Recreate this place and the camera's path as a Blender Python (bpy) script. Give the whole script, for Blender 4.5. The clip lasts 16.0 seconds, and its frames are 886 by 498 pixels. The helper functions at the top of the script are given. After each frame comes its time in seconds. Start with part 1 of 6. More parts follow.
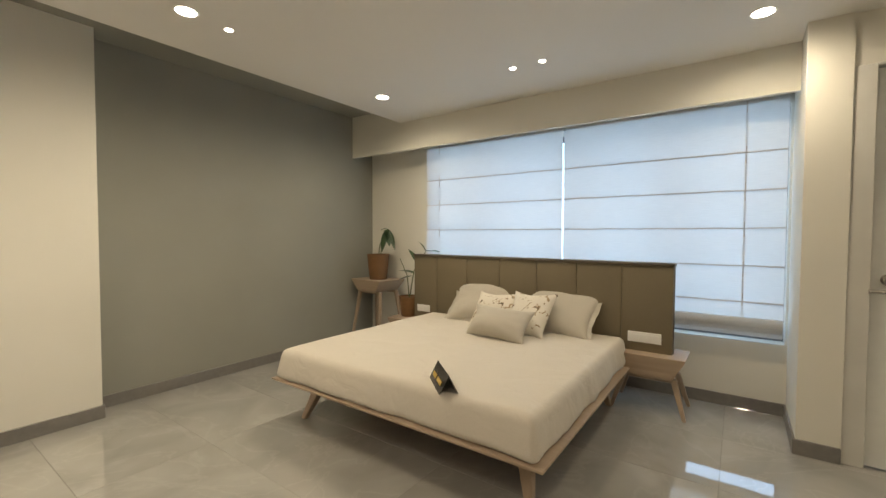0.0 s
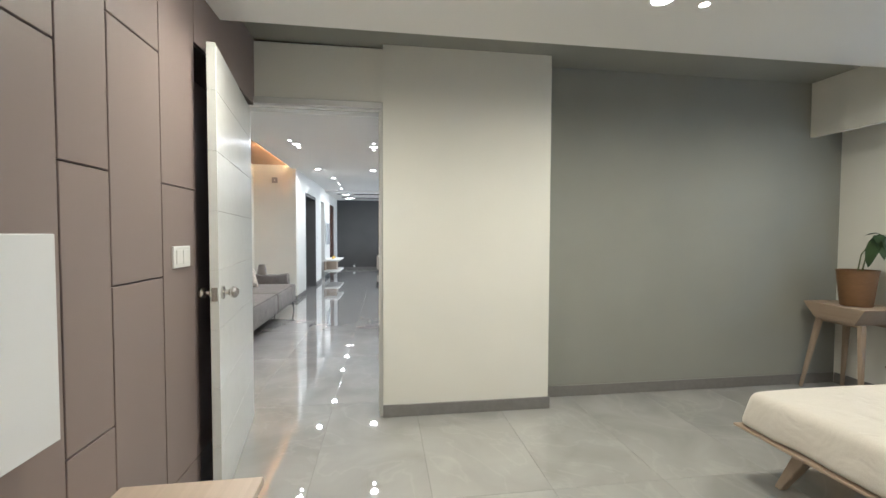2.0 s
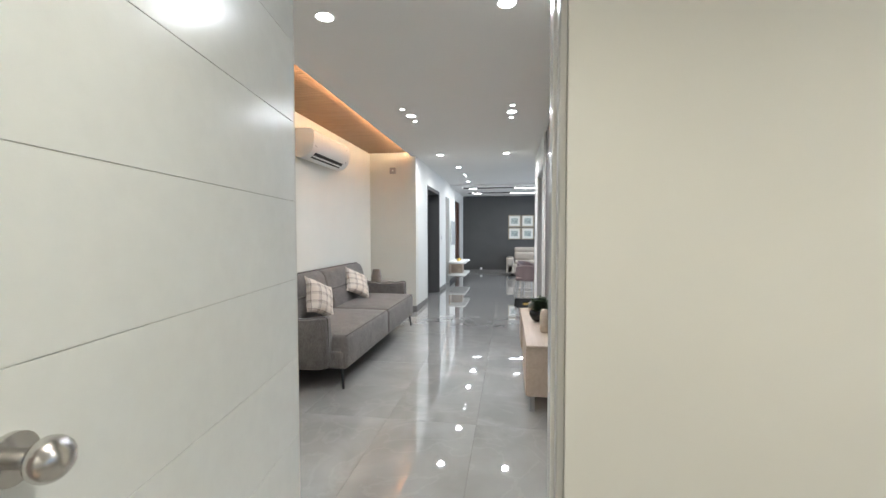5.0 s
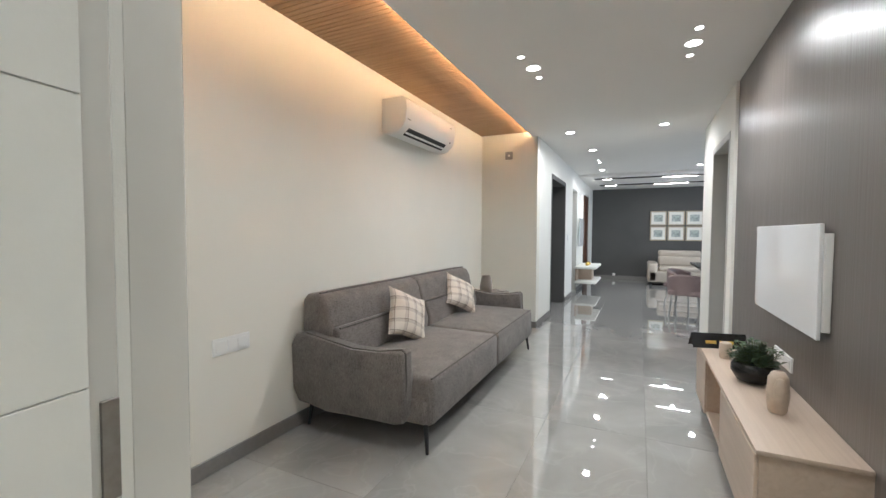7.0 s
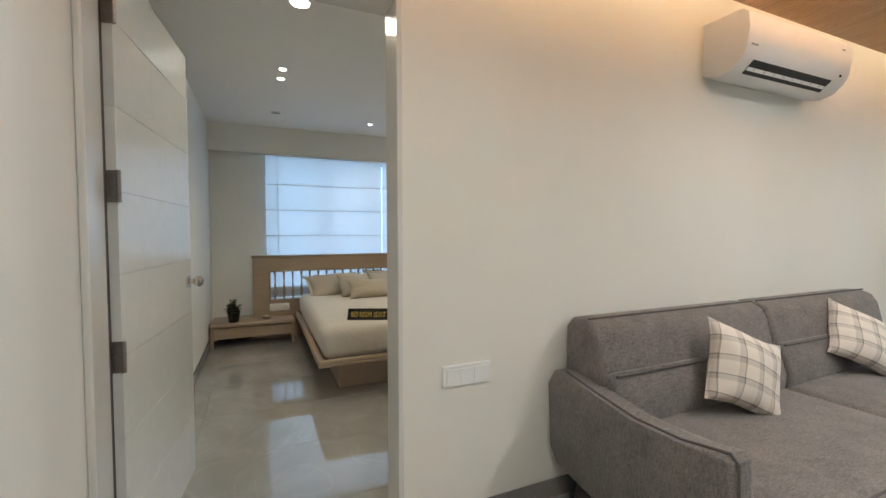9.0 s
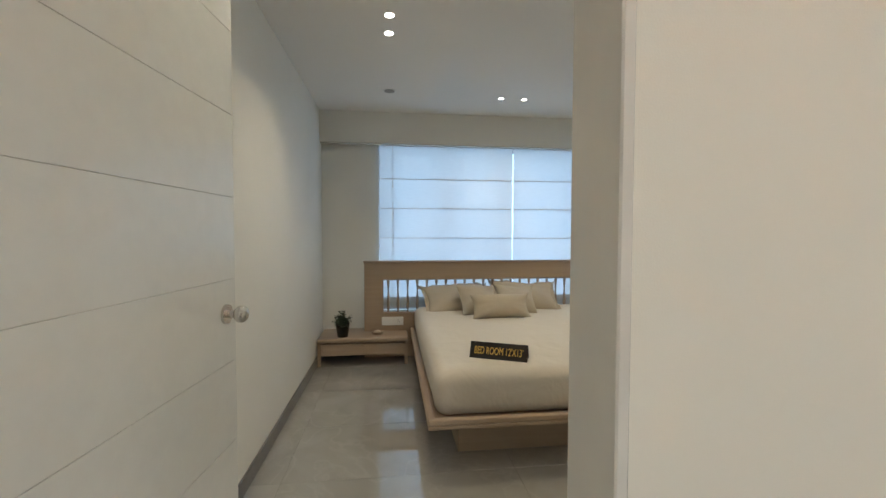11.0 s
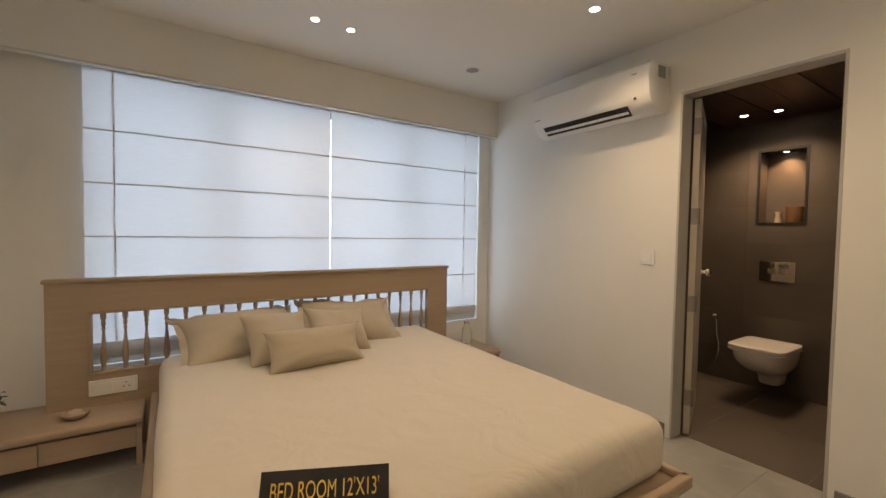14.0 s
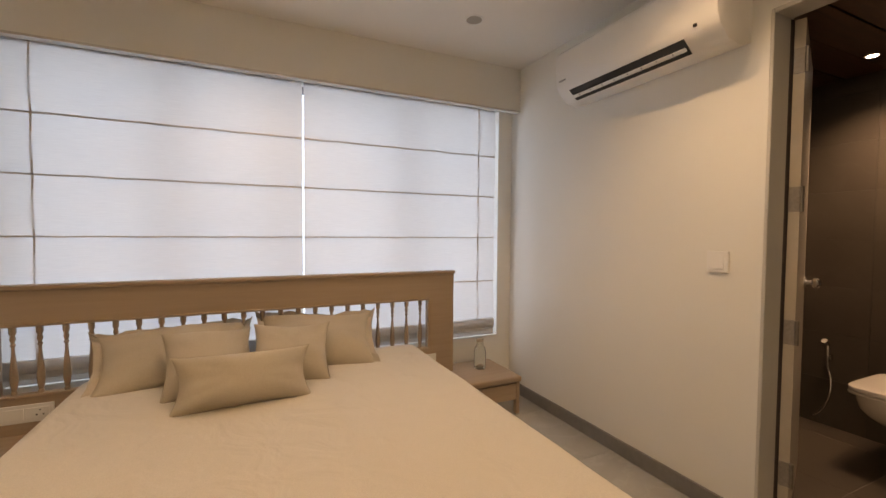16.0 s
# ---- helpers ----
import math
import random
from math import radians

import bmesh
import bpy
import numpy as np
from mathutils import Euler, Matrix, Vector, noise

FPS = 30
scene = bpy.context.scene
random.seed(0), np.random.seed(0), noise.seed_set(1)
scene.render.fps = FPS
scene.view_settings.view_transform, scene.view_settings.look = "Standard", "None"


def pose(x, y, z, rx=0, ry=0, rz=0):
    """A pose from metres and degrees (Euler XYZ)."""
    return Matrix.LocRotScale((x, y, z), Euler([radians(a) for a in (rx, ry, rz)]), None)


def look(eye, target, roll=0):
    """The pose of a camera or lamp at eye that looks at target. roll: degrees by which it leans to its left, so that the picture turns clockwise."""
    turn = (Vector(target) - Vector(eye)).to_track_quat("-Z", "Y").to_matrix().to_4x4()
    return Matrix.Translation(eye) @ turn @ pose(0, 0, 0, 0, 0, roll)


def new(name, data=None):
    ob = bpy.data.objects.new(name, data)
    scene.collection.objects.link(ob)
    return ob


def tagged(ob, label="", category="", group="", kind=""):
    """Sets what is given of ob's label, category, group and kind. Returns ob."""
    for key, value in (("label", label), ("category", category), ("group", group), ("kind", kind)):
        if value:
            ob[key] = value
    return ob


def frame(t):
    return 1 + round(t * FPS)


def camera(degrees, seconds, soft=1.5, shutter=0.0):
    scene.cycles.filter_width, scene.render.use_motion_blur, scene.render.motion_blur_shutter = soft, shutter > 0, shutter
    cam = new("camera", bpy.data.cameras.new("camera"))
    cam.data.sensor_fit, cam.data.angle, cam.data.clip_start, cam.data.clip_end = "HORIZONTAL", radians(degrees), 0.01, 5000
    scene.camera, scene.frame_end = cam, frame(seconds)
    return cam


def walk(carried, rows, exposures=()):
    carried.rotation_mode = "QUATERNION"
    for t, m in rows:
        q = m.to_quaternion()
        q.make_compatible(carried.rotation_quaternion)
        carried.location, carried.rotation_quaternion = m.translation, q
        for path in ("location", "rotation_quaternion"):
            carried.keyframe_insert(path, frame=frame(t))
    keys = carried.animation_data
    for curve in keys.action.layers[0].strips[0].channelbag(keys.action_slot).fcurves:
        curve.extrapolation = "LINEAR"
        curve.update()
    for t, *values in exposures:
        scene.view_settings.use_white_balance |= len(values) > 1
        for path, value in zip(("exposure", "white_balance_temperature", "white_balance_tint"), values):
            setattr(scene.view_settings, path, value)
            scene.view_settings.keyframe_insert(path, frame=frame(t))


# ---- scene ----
cam = camera(93.8, 16.0)
PATH = [
    (0, (0.622, 0.222, 1.205), (2.251, 1.381, 1.138), 0.2),
    (0.5, (0.556, 0.297, 1.201), (1.831, 1.836, 1.142), 0.2),
    (1, (0.469, 0.417, 1.215), (1.372, 2.201, 1.155), 0.1),
    (1.5, (0.367, 0.570, 1.257), (0.940, 2.485, 1.186), 0.2),
    (2, (0.341, 0.760, 1.257), (0.623, 2.739, 1.185), 0.2),
    (2.5, (0.346, 0.994, 1.261), (0.426, 2.991, 1.190), 0.1),
    (3, (0.330, 1.262, 1.260), (0.272, 3.260, 1.186), 0.1),
    (3.5, (0.304, 1.540, 1.259), (0.156, 3.533, 1.182), 0.1),
    (3.7, (0.294, 1.655, 1.258), (0.118, 3.645, 1.186), 0.1),
    (5.8, (0.058, 2.862, 1.243), (-0.366, 4.815, 1.16), 0.1),
    (6, (0.026, 2.979, 1.245), (-0.438, 4.923, 1.16), 0.2),
    (6.5, (-0.022, 3.259, 1.26), (-0.652, 5.155, 1.171), 0.0),
    (7, (-0.091, 3.512, 1.235), (-0.946, 5.318, 1.155), 0.3),
    (7.5, (-0.151, 3.722, 1.236), (-1.282, 5.369, 1.15), 0.2),
    (8, (-0.26, 3.913, 1.236), (-1.676, 5.322, 1.155), 0.1),
    (8.5, (-0.356, 4.089, 1.229), (-2.016, 5.201, 1.15), 0.1),
    (9, (-0.517, 4.227, 1.222), (-2.347, 5.031, 1.145), -0.1),
    (9.5, (-0.748, 4.315, 1.23), (-2.679, 4.833, 1.156), 0.0),
    (10, (-1.013, 4.378, 1.219), (-2.99, 4.672, 1.151), 0.3),
    (10.2, (-1.106, 4.385, 1.23), (-3.091, 4.621, 1.157), 0.1),
    (12.3, (-2.23, 4.445, 1.248), (-4.194, 4.817, 1.167), 0.7),
    (12.5, (-2.316, 4.441, 1.253), (-4.259, 4.906, 1.173), 0.8),
    (13, (-2.485, 4.457, 1.255), (-4.353, 5.166, 1.175), 0.9),
    (13.5, (-2.651, 4.551, 1.253), (-4.417, 5.487, 1.177), 1.0),
    (14, (-2.778, 4.677, 1.243), (-4.444, 5.781, 1.167), 0.9),
    (14.5, (-2.929, 4.825, 1.242), (-4.541, 6.007, 1.165), 0.9),
    (15, (-3.014, 4.995, 1.227), (-4.643, 6.152, 1.152), 0.8),
    (15.5, (-3.054, 5.192, 1.219), (-4.768, 6.22, 1.152), 0.8),
    (16, (-3.131, 5.386, 1.223), (-4.944, 6.227, 1.148), 0.4),
]
EXPOSURES = [
    (0.0, -0.2, 7000, 12), (0.5, -0.2, 8000, 17.5), (1.0, -0.16, 7500, 16.5), (1.5, -0.07, 6500, 12.5), (2.0, 0.14, 5600, 9), (3.5, 0.26, 5500, 10.5), (6.0, -0.22, 5750, 8), (7.0, -0.14, 5800, 8.5), (8.0, -0.24, 5750, 9), (8.5, -0.2, 5950, 8.5), (9.5, -0.2, 6050, 8), (11.5, -0.2, 6400, 9),
    (12.5, -0.16, 6900, 13), (13.5, -0.15, 7600, 17), (14.5, -0.28, 8600, 25), (16.0, -0.25, 9300, 29),
]
walk(cam, [(t, look(eye, target, roll)) for t, eye, target, roll in PATH], EXPOSURES)

# ---- light ----
world = bpy.data.worlds.new("sky")
scene.world = world
world.use_nodes = True
sky = world.node_tree.nodes.new("ShaderNodeTexSky")
sky.sky_type, sky.sun_disc = "NISHITA", False
sky.sun_elevation, sky.sun_rotation = radians(48), radians(200)
world.node_tree.nodes["Background"].inputs["Strength"].default_value = 0.1
world.node_tree.links.new(sky.outputs[0], world.node_tree.nodes["Background"].inputs["Color"])


def area_lamp(name, place, target, sx, sy, watts, colour, spread=180):
    data = bpy.data.lights.new(name, "AREA")
    data.shape, data.size, data.size_y, data.energy, data.color = "RECTANGLE", sx, sy, watts, colour
    data.spread = radians(spread)
    ob = new(name, data)
    ob.matrix_world = look(place, target)
    return ob


DAY = (0.46, 0.70, 1.0)
WARM = (1.0, 0.875, 0.66)
WARM_TWO = (1.0, 0.82, 0.56)
NEUTRAL = (1.0, 0.95, 0.885)
area_lamp("daylight_bedroom_one", (4.42, 1.42, 1.29), (0, 1.42, 1.29), 2.9, 1.62, 48, DAY)
area_lamp("daylight_bedroom_two", (-6.10, 5.70, 1.31), (0, 5.70, 1.31), 2.8, 1.75, 52, DAY)
# added lamp behind an assumed, unseen window; it brings bluish daylight to the ceiling
area_lamp("daylight_assumed_window", (4.25, 12.8, 1.5), (0, 12.8, 1.5), 2.6, 1.6, 90, (0.85, 0.92, 1.0))


# ---- materials ----
def material(name, colour, rough=0.6, metal=0.0, grain=0.0, grain_scale=60.0, stain=0.0, stain_scale=2.0,
             bump=0.0, bump_scale=200.0, random_tone=0.0, coat=0.0, stretch=(1, 1, 1), spec=0.5, rough_var=0.0, sheen=0.0):
    """A painted, woven, stone or wooden surface: two scales of tone, fine relief."""
    mat = bpy.data.materials.new(name)
    mat.use_nodes = True
    nt = mat.node_tree
    n, l = nt.nodes, nt.links
    b = n["Principled BSDF"]
    b.inputs["Roughness"].default_value, b.inputs["Metallic"].default_value = rough, metal
    b.inputs["Coat Weight"].default_value, b.inputs["Specular IOR Level"].default_value = coat, spec
    b.inputs["Sheen Weight"].default_value = sheen
    coords = n.new("ShaderNodeTexCoord")
    mapping = n.new("ShaderNodeMapping")
    mapping.inputs["Scale"].default_value = stretch
    l.new(coords.outputs["Object"], mapping.inputs["Vector"])
    tone = None

    def noise_value(scale, amount, detail):
        tex = n.new("ShaderNodeTexNoise")
        tex.inputs["Scale"].default_value, tex.inputs["Detail"].default_value = scale, detail
        l.new(mapping.outputs[0], tex.inputs["Vector"])
        mr = n.new("ShaderNodeMapRange")
        mr.inputs["From Min"].default_value, mr.inputs["From Max"].default_value = 0.3, 0.7
        mr.inputs["To Min"].default_value, mr.inputs["To Max"].default_value = 1 - amount, 1 + amount
        l.new(tex.outputs["Fac"], mr.inputs["Value"])
        return mr.outputs[0]

    values = []
    if grain:
        values.append(noise_value(grain_scale, grain, 4))
    if stain:
        values.append(noise_value(stain_scale, stain, 3))
    if random_tone:
        info = n.new("ShaderNodeObjectInfo")
        mr = n.new("ShaderNodeMapRange")
        mr.inputs["To Min"].default_value, mr.inputs["To Max"].default_value = 1 - random_tone, 1 + random_tone
        l.new(info.outputs["Random"], mr.inputs["Value"])
        values.append(mr.outputs[0])
    for v in values:
        if tone is None:
            tone = v
        else:
            m = n.new("ShaderNodeMath")
            m.operation = "MULTIPLY"
            l.new(tone, m.inputs[0])
            l.new(v, m.inputs[1])
            tone = m.outputs[0]
    b.inputs["Base Color"].default_value = (*colour, 1)
    if tone is not None:
        mix = n.new("ShaderNodeVectorMath")
        mix.operation = "SCALE"
        mix.inputs[0].default_value = colour
        l.new(tone, mix.inputs["Scale"])
        l.new(mix.outputs[0], b.inputs["Base Color"])
    if rough_var:
        v = noise_value(3.0, rough_var, 3)
        m = n.new("ShaderNodeMath")
        m.operation = "MULTIPLY"
        m.inputs[1].default_value = rough
        l.new(v, m.inputs[0])
        l.new(m.outputs[0], b.inputs["Roughness"])
    if bump:
        tex = n.new("ShaderNodeTexNoise")
        tex.inputs["Scale"].default_value, tex.inputs["Detail"].default_value = bump_scale, 3
        l.new(mapping.outputs[0], tex.inputs["Vector"])
        bp = n.new("ShaderNodeBump")
        bp.inputs["Strength"].default_value, bp.inputs["Distance"].default_value = bump, 0.01
        l.new(tex.outputs["Fac"], bp.inputs["Height"])
        l.new(bp.outputs[0], b.inputs["Normal"])
    return mat


def glowing(name, colour, strength):
    mat = bpy.data.materials.new(name)
    mat.use_nodes = True
    b = mat.node_tree.nodes["Principled BSDF"]
    b.inputs["Base Color"].default_value = (0.8, 0.8, 0.8, 1)
    b.inputs["Emission Color"].default_value = (*colour, 1)
    b.inputs["Emission Strength"].default_value = strength
    return mat


def marble_tile(name, base, vein, rough):
    """Polished porcelain with soft clouds and thin pale veins, shifted tile by tile."""
    mat = bpy.data.materials.new(name)
    mat.use_nodes = True
    n, l = mat.node_tree.nodes, mat.node_tree.links
    b = n["Principled BSDF"]
    b.inputs["Specular IOR Level"].default_value = 0.5 if rough > 0.2 else 1.0
    b.inputs["Coat Weight"].default_value, b.inputs["Coat Roughness"].default_value = (0.0 if rough > 0.2 else 0.7), 0.02
    coords, info = n.new("ShaderNodeTexCoord"), n.new("ShaderNodeObjectInfo")
    add = n.new("ShaderNodeVectorMath")
    add.operation = "ADD"
    sc = n.new("ShaderNodeMath")
    sc.operation = "MULTIPLY"
    sc.inputs[1].default_value = 37.0
    l.new(info.outputs["Random"], sc.inputs[0])
    l.new(coords.outputs["Object"], add.inputs[0])
    l.new(sc.outputs[0], add.inputs[1])
    cloud = n.new("ShaderNodeTexNoise")
    cloud.inputs["Scale"].default_value, cloud.inputs["Detail"].default_value, cloud.inputs["Distortion"].default_value = 2.2, 6, 0.8
    l.new(add.outputs[0], cloud.inputs["Vector"])
    ramp = n.new("ShaderNodeValToRGB")
    ramp.color_ramp.elements[0].position, ramp.color_ramp.elements[1].position = 0.3, 0.75
    ramp.color_ramp.elements[0].color = (*[c * 0.86 for c in base], 1)
    ramp.color_ramp.elements[1].color = (*[c * 1.14 for c in base], 1)
    l.new(cloud.outputs["Fac"], ramp.inputs["Fac"])
    veins = n.new("ShaderNodeTexNoise")
    veins.inputs["Scale"].default_value, veins.inputs["Detail"].default_value, veins.inputs["Distortion"].default_value = 1.3, 5, 2.2
    l.new(add.outputs[0], veins.inputs["Vector"])
    thin = n.new("ShaderNodeValToRGB")
    e = thin.color_ramp.elements
    e[0].position, e[1].position = 0.475, 0.5
    e[0].color, e[1].color = (0, 0, 0, 1), (1, 1, 1, 1)
    e.new(0.52).color = (0, 0, 0, 1)
    l.new(veins.outputs["Fac"], thin.inputs["Fac"])
    fac = n.new("ShaderNodeMath")
    fac.operation = "MULTIPLY"
    fac.inputs[1].default_value = 0.12
    l.new(thin.outputs[0], fac.inputs[0])
    mix = n.new("ShaderNodeMix")
    mix.data_type = "RGBA"
    l.new(fac.outputs[0], mix.inputs["Factor"])
    l.new(ramp.outputs[0], mix.inputs["A"])
    mix.inputs["B"].default_value = (*vein, 1)
    l.new(mix.outputs["Result"], b.inputs["Base Color"])
    mr = n.new("ShaderNodeMapRange")
    mr.inputs["To Min"].default_value, mr.inputs["To Max"].default_value = rough * 0.7, rough * 1.5
    l.new(cloud.outputs["Fac"], mr.inputs["Value"])
    l.new(mr.outputs[0], b.inputs["Roughness"])
    return mat


def wood(name, light, dark, scale=1.0, axis=1, rough=0.45):
    """Veneer with grain lines that run along one axis (0 x, 1 y, 2 z)."""
    mat = bpy.data.materials.new(name)
    mat.use_nodes = True
    n, l = mat.node_tree.nodes, mat.node_tree.links
    b = n["Principled BSDF"]
    b.inputs["Roughness"].default_value = rough
    coords, mapping = n.new("ShaderNodeTexCoord"), n.new("ShaderNodeMapping")
    stretch = [26 * scale] * 3
    stretch[axis] = 1.3 * scale
    mapping.inputs["Scale"].default_value = stretch
    l.new(coords.outputs["Object"], mapping.inputs["Vector"])
    tex = n.new("ShaderNodeTexNoise")
    tex.inputs["Scale"].default_value, tex.inputs["Detail"].default_value, tex.inputs["Distortion"].default_value = 1.6, 6, 0.6
    l.new(mapping.outputs[0], tex.inputs["Vector"])
    ramp = n.new("ShaderNodeValToRGB")
    ramp.color_ramp.elements[0].position, ramp.color_ramp.elements[1].position = 0.32, 0.68
    ramp.color_ramp.elements[0].color, ramp.color_ramp.elements[1].color = (*dark, 1), (*light, 1)
    l.new(tex.outputs["Fac"], ramp.inputs["Fac"])
    l.new(ramp.outputs[0], b.inputs["Base Color"])
    bp = n.new("ShaderNodeBump")
    bp.inputs["Strength"].default_value, bp.inputs["Distance"].default_value = 0.08, 0.005
    l.new(tex.outputs["Fac"], bp.inputs["Height"])
    l.new(bp.outputs[0], b.inputs["Normal"])
    return mat


def weave(name, colour, dark, scale, rough=0.9, bump=0.35, mottle=0.12, wrinkle=0.0, wrinkle_scale=4.0):
    """Woven cloth: crossing threads, mottled yarn and soft creases."""
    mat = bpy.data.materials.new(name)
    mat.use_nodes = True
    n, l = mat.node_tree.nodes, mat.node_tree.links
    b = n["Principled BSDF"]
    b.inputs["Roughness"].default_value, b.inputs["Sheen Weight"].default_value = rough, 0.15
    b.inputs["Specular IOR Level"].default_value = 0.25
    coords = n.new("ShaderNodeTexCoord")
    yarn = n.new("ShaderNodeTexNoise")
    yarn.inputs["Scale"].default_value, yarn.inputs["Detail"].default_value = scale, 5
    l.new(coords.outputs["Object"], yarn.inputs["Vector"])
    ramp = n.new("ShaderNodeValToRGB")
    ramp.color_ramp.elements[0].position, ramp.color_ramp.elements[1].position = 0.36, 0.64
    ramp.color_ramp.elements[0].color, ramp.color_ramp.elements[1].color = (*dark, 1), (*colour, 1)
    l.new(yarn.outputs["Fac"], ramp.inputs["Fac"])
    big = n.new("ShaderNodeTexNoise")
    big.inputs["Scale"].default_value = 3.0
    l.new(coords.outputs["Object"], big.inputs["Vector"])
    mr = n.new("ShaderNodeMapRange")
    mr.inputs["To Min"].default_value, mr.inputs["To Max"].default_value = 1 - mottle, 1 + mottle
    l.new(big.outputs["Fac"], mr.inputs["Value"])
    sc = n.new("ShaderNodeVectorMath")
    sc.operation = "SCALE"
    l.new(ramp.outputs[0], sc.inputs[0])
    l.new(mr.outputs[0], sc.inputs["Scale"])
    l.new(sc.outputs[0], b.inputs["Base Color"])
    bp = n.new("ShaderNodeBump")
    bp.inputs["Strength"].default_value, bp.inputs["Distance"].default_value = bump, 0.002
    l.new(yarn.outputs["Fac"], bp.inputs["Height"])
    last = bp
    if wrinkle:
        w = n.new("ShaderNodeTexNoise")
        w.inputs["Scale"].default_value, w.inputs["Detail"].default_value, w.inputs["Distortion"].default_value = wrinkle_scale, 3, 1.0
        l.new(coords.outputs["Object"], w.inputs["Vector"])
        b2 = n.new("ShaderNodeBump")
        b2.inputs["Strength"].default_value, b2.inputs["Distance"].default_value = wrinkle, 0.03
        l.new(w.outputs["Fac"], b2.inputs["Height"])
        l.new(bp.outputs[0], b2.inputs["Normal"])
        last = b2
    l.new(last.outputs[0], b.inputs["Normal"])
    return mat


def tweed(name, pale, dark):
    """Slubbed upholstery: pale and dark threads that run along and across, over a mottled ground."""
    mat = bpy.data.materials.new(name)
    mat.use_nodes = True
    n, l = mat.node_tree.nodes, mat.node_tree.links
    b = n["Principled BSDF"]
    b.inputs["Roughness"].default_value, b.inputs["Sheen Weight"].default_value = 0.95, 0.2
    b.inputs["Specular IOR Level"].default_value = 0.2
    coords = n.new("ShaderNodeTexCoord")
    total = None
    for stretch, scale, weight in (((40, 170, 170), 1.0, 0.28), ((170, 170, 40), 1.0, 0.28), ((1, 1, 1), 260.0, 0.26), ((1, 1, 1), 10.0, 0.18)):
        mapping, tex, m = n.new("ShaderNodeMapping"), n.new("ShaderNodeTexNoise"), n.new("ShaderNodeMath")
        mapping.inputs["Scale"].default_value = stretch
        tex.inputs["Scale"].default_value, tex.inputs["Detail"].default_value = scale, 3
        l.new(coords.outputs["Object"], mapping.inputs["Vector"])
        l.new(mapping.outputs[0], tex.inputs["Vector"])
        m.operation = "MULTIPLY"
        m.inputs[1].default_value = weight
        l.new(tex.outputs["Fac"], m.inputs[0])
        if total is None:
            total = m.outputs[0]
        else:
            add = n.new("ShaderNodeMath")
            l.new(total, add.inputs[0])
            l.new(m.outputs[0], add.inputs[1])
            total = add.outputs[0]
    ramp = n.new("ShaderNodeValToRGB")
    ramp.color_ramp.elements[0].position, ramp.color_ramp.elements[1].position = 0.36, 0.64
    ramp.color_ramp.elements[0].color, ramp.color_ramp.elements[1].color = (*dark, 1), (*pale, 1)
    l.new(total, ramp.inputs["Fac"])
    l.new(ramp.outputs[0], b.inputs["Base Color"])
    bp = n.new("ShaderNodeBump")
    bp.inputs["Strength"].default_value, bp.inputs["Distance"].default_value = 0.5, 0.003
    l.new(total, bp.inputs["Height"])
    l.new(bp.outputs[0], b.inputs["Normal"])
    return mat


def blind_cloth(name, colour):
    """Thin linen that lets daylight through."""
    mat = bpy.data.materials.new(name)
    mat.use_nodes = True
    n, l = mat.node_tree.nodes, mat.node_tree.links
    n.remove(n["Principled BSDF"])
    out = n["Material Output"]
    coords, mapping = n.new("ShaderNodeTexCoord"), n.new("ShaderNodeMapping")
    mapping.inputs["Scale"].default_value = (1, 1, 40)
    l.new(coords.outputs["Object"], mapping.inputs["Vector"])
    tex = n.new("ShaderNodeTexNoise")
    tex.inputs["Scale"].default_value, tex.inputs["Detail"].default_value = 12, 4
    l.new(mapping.outputs[0], tex.inputs["Vector"])
    mr = n.new("ShaderNodeMapRange")
    mr.inputs["To Min"].default_value, mr.inputs["To Max"].default_value = 0.88, 1.08
    l.new(tex.outputs["Fac"], mr.inputs["Value"])
    sc = n.new("ShaderNodeVectorMath")
    sc.operation = "SCALE"
    sc.inputs[0].default_value = colour
    l.new(mr.outputs[0], sc.inputs["Scale"])
    d, t, m = n.new("ShaderNodeBsdfDiffuse"), n.new("ShaderNodeBsdfTranslucent"), n.new("ShaderNodeMixShader")
    l.new(sc.outputs[0], d.inputs["Color"])
    l.new(sc.outputs[0], t.inputs["Color"])
    m.inputs["Fac"].default_value = 0.5
    l.new(d.outputs[0], m.inputs[1])
    l.new(t.outputs[0], m.inputs[2])
    l.new(m.outputs[0], out.inputs["Surface"])
    return mat


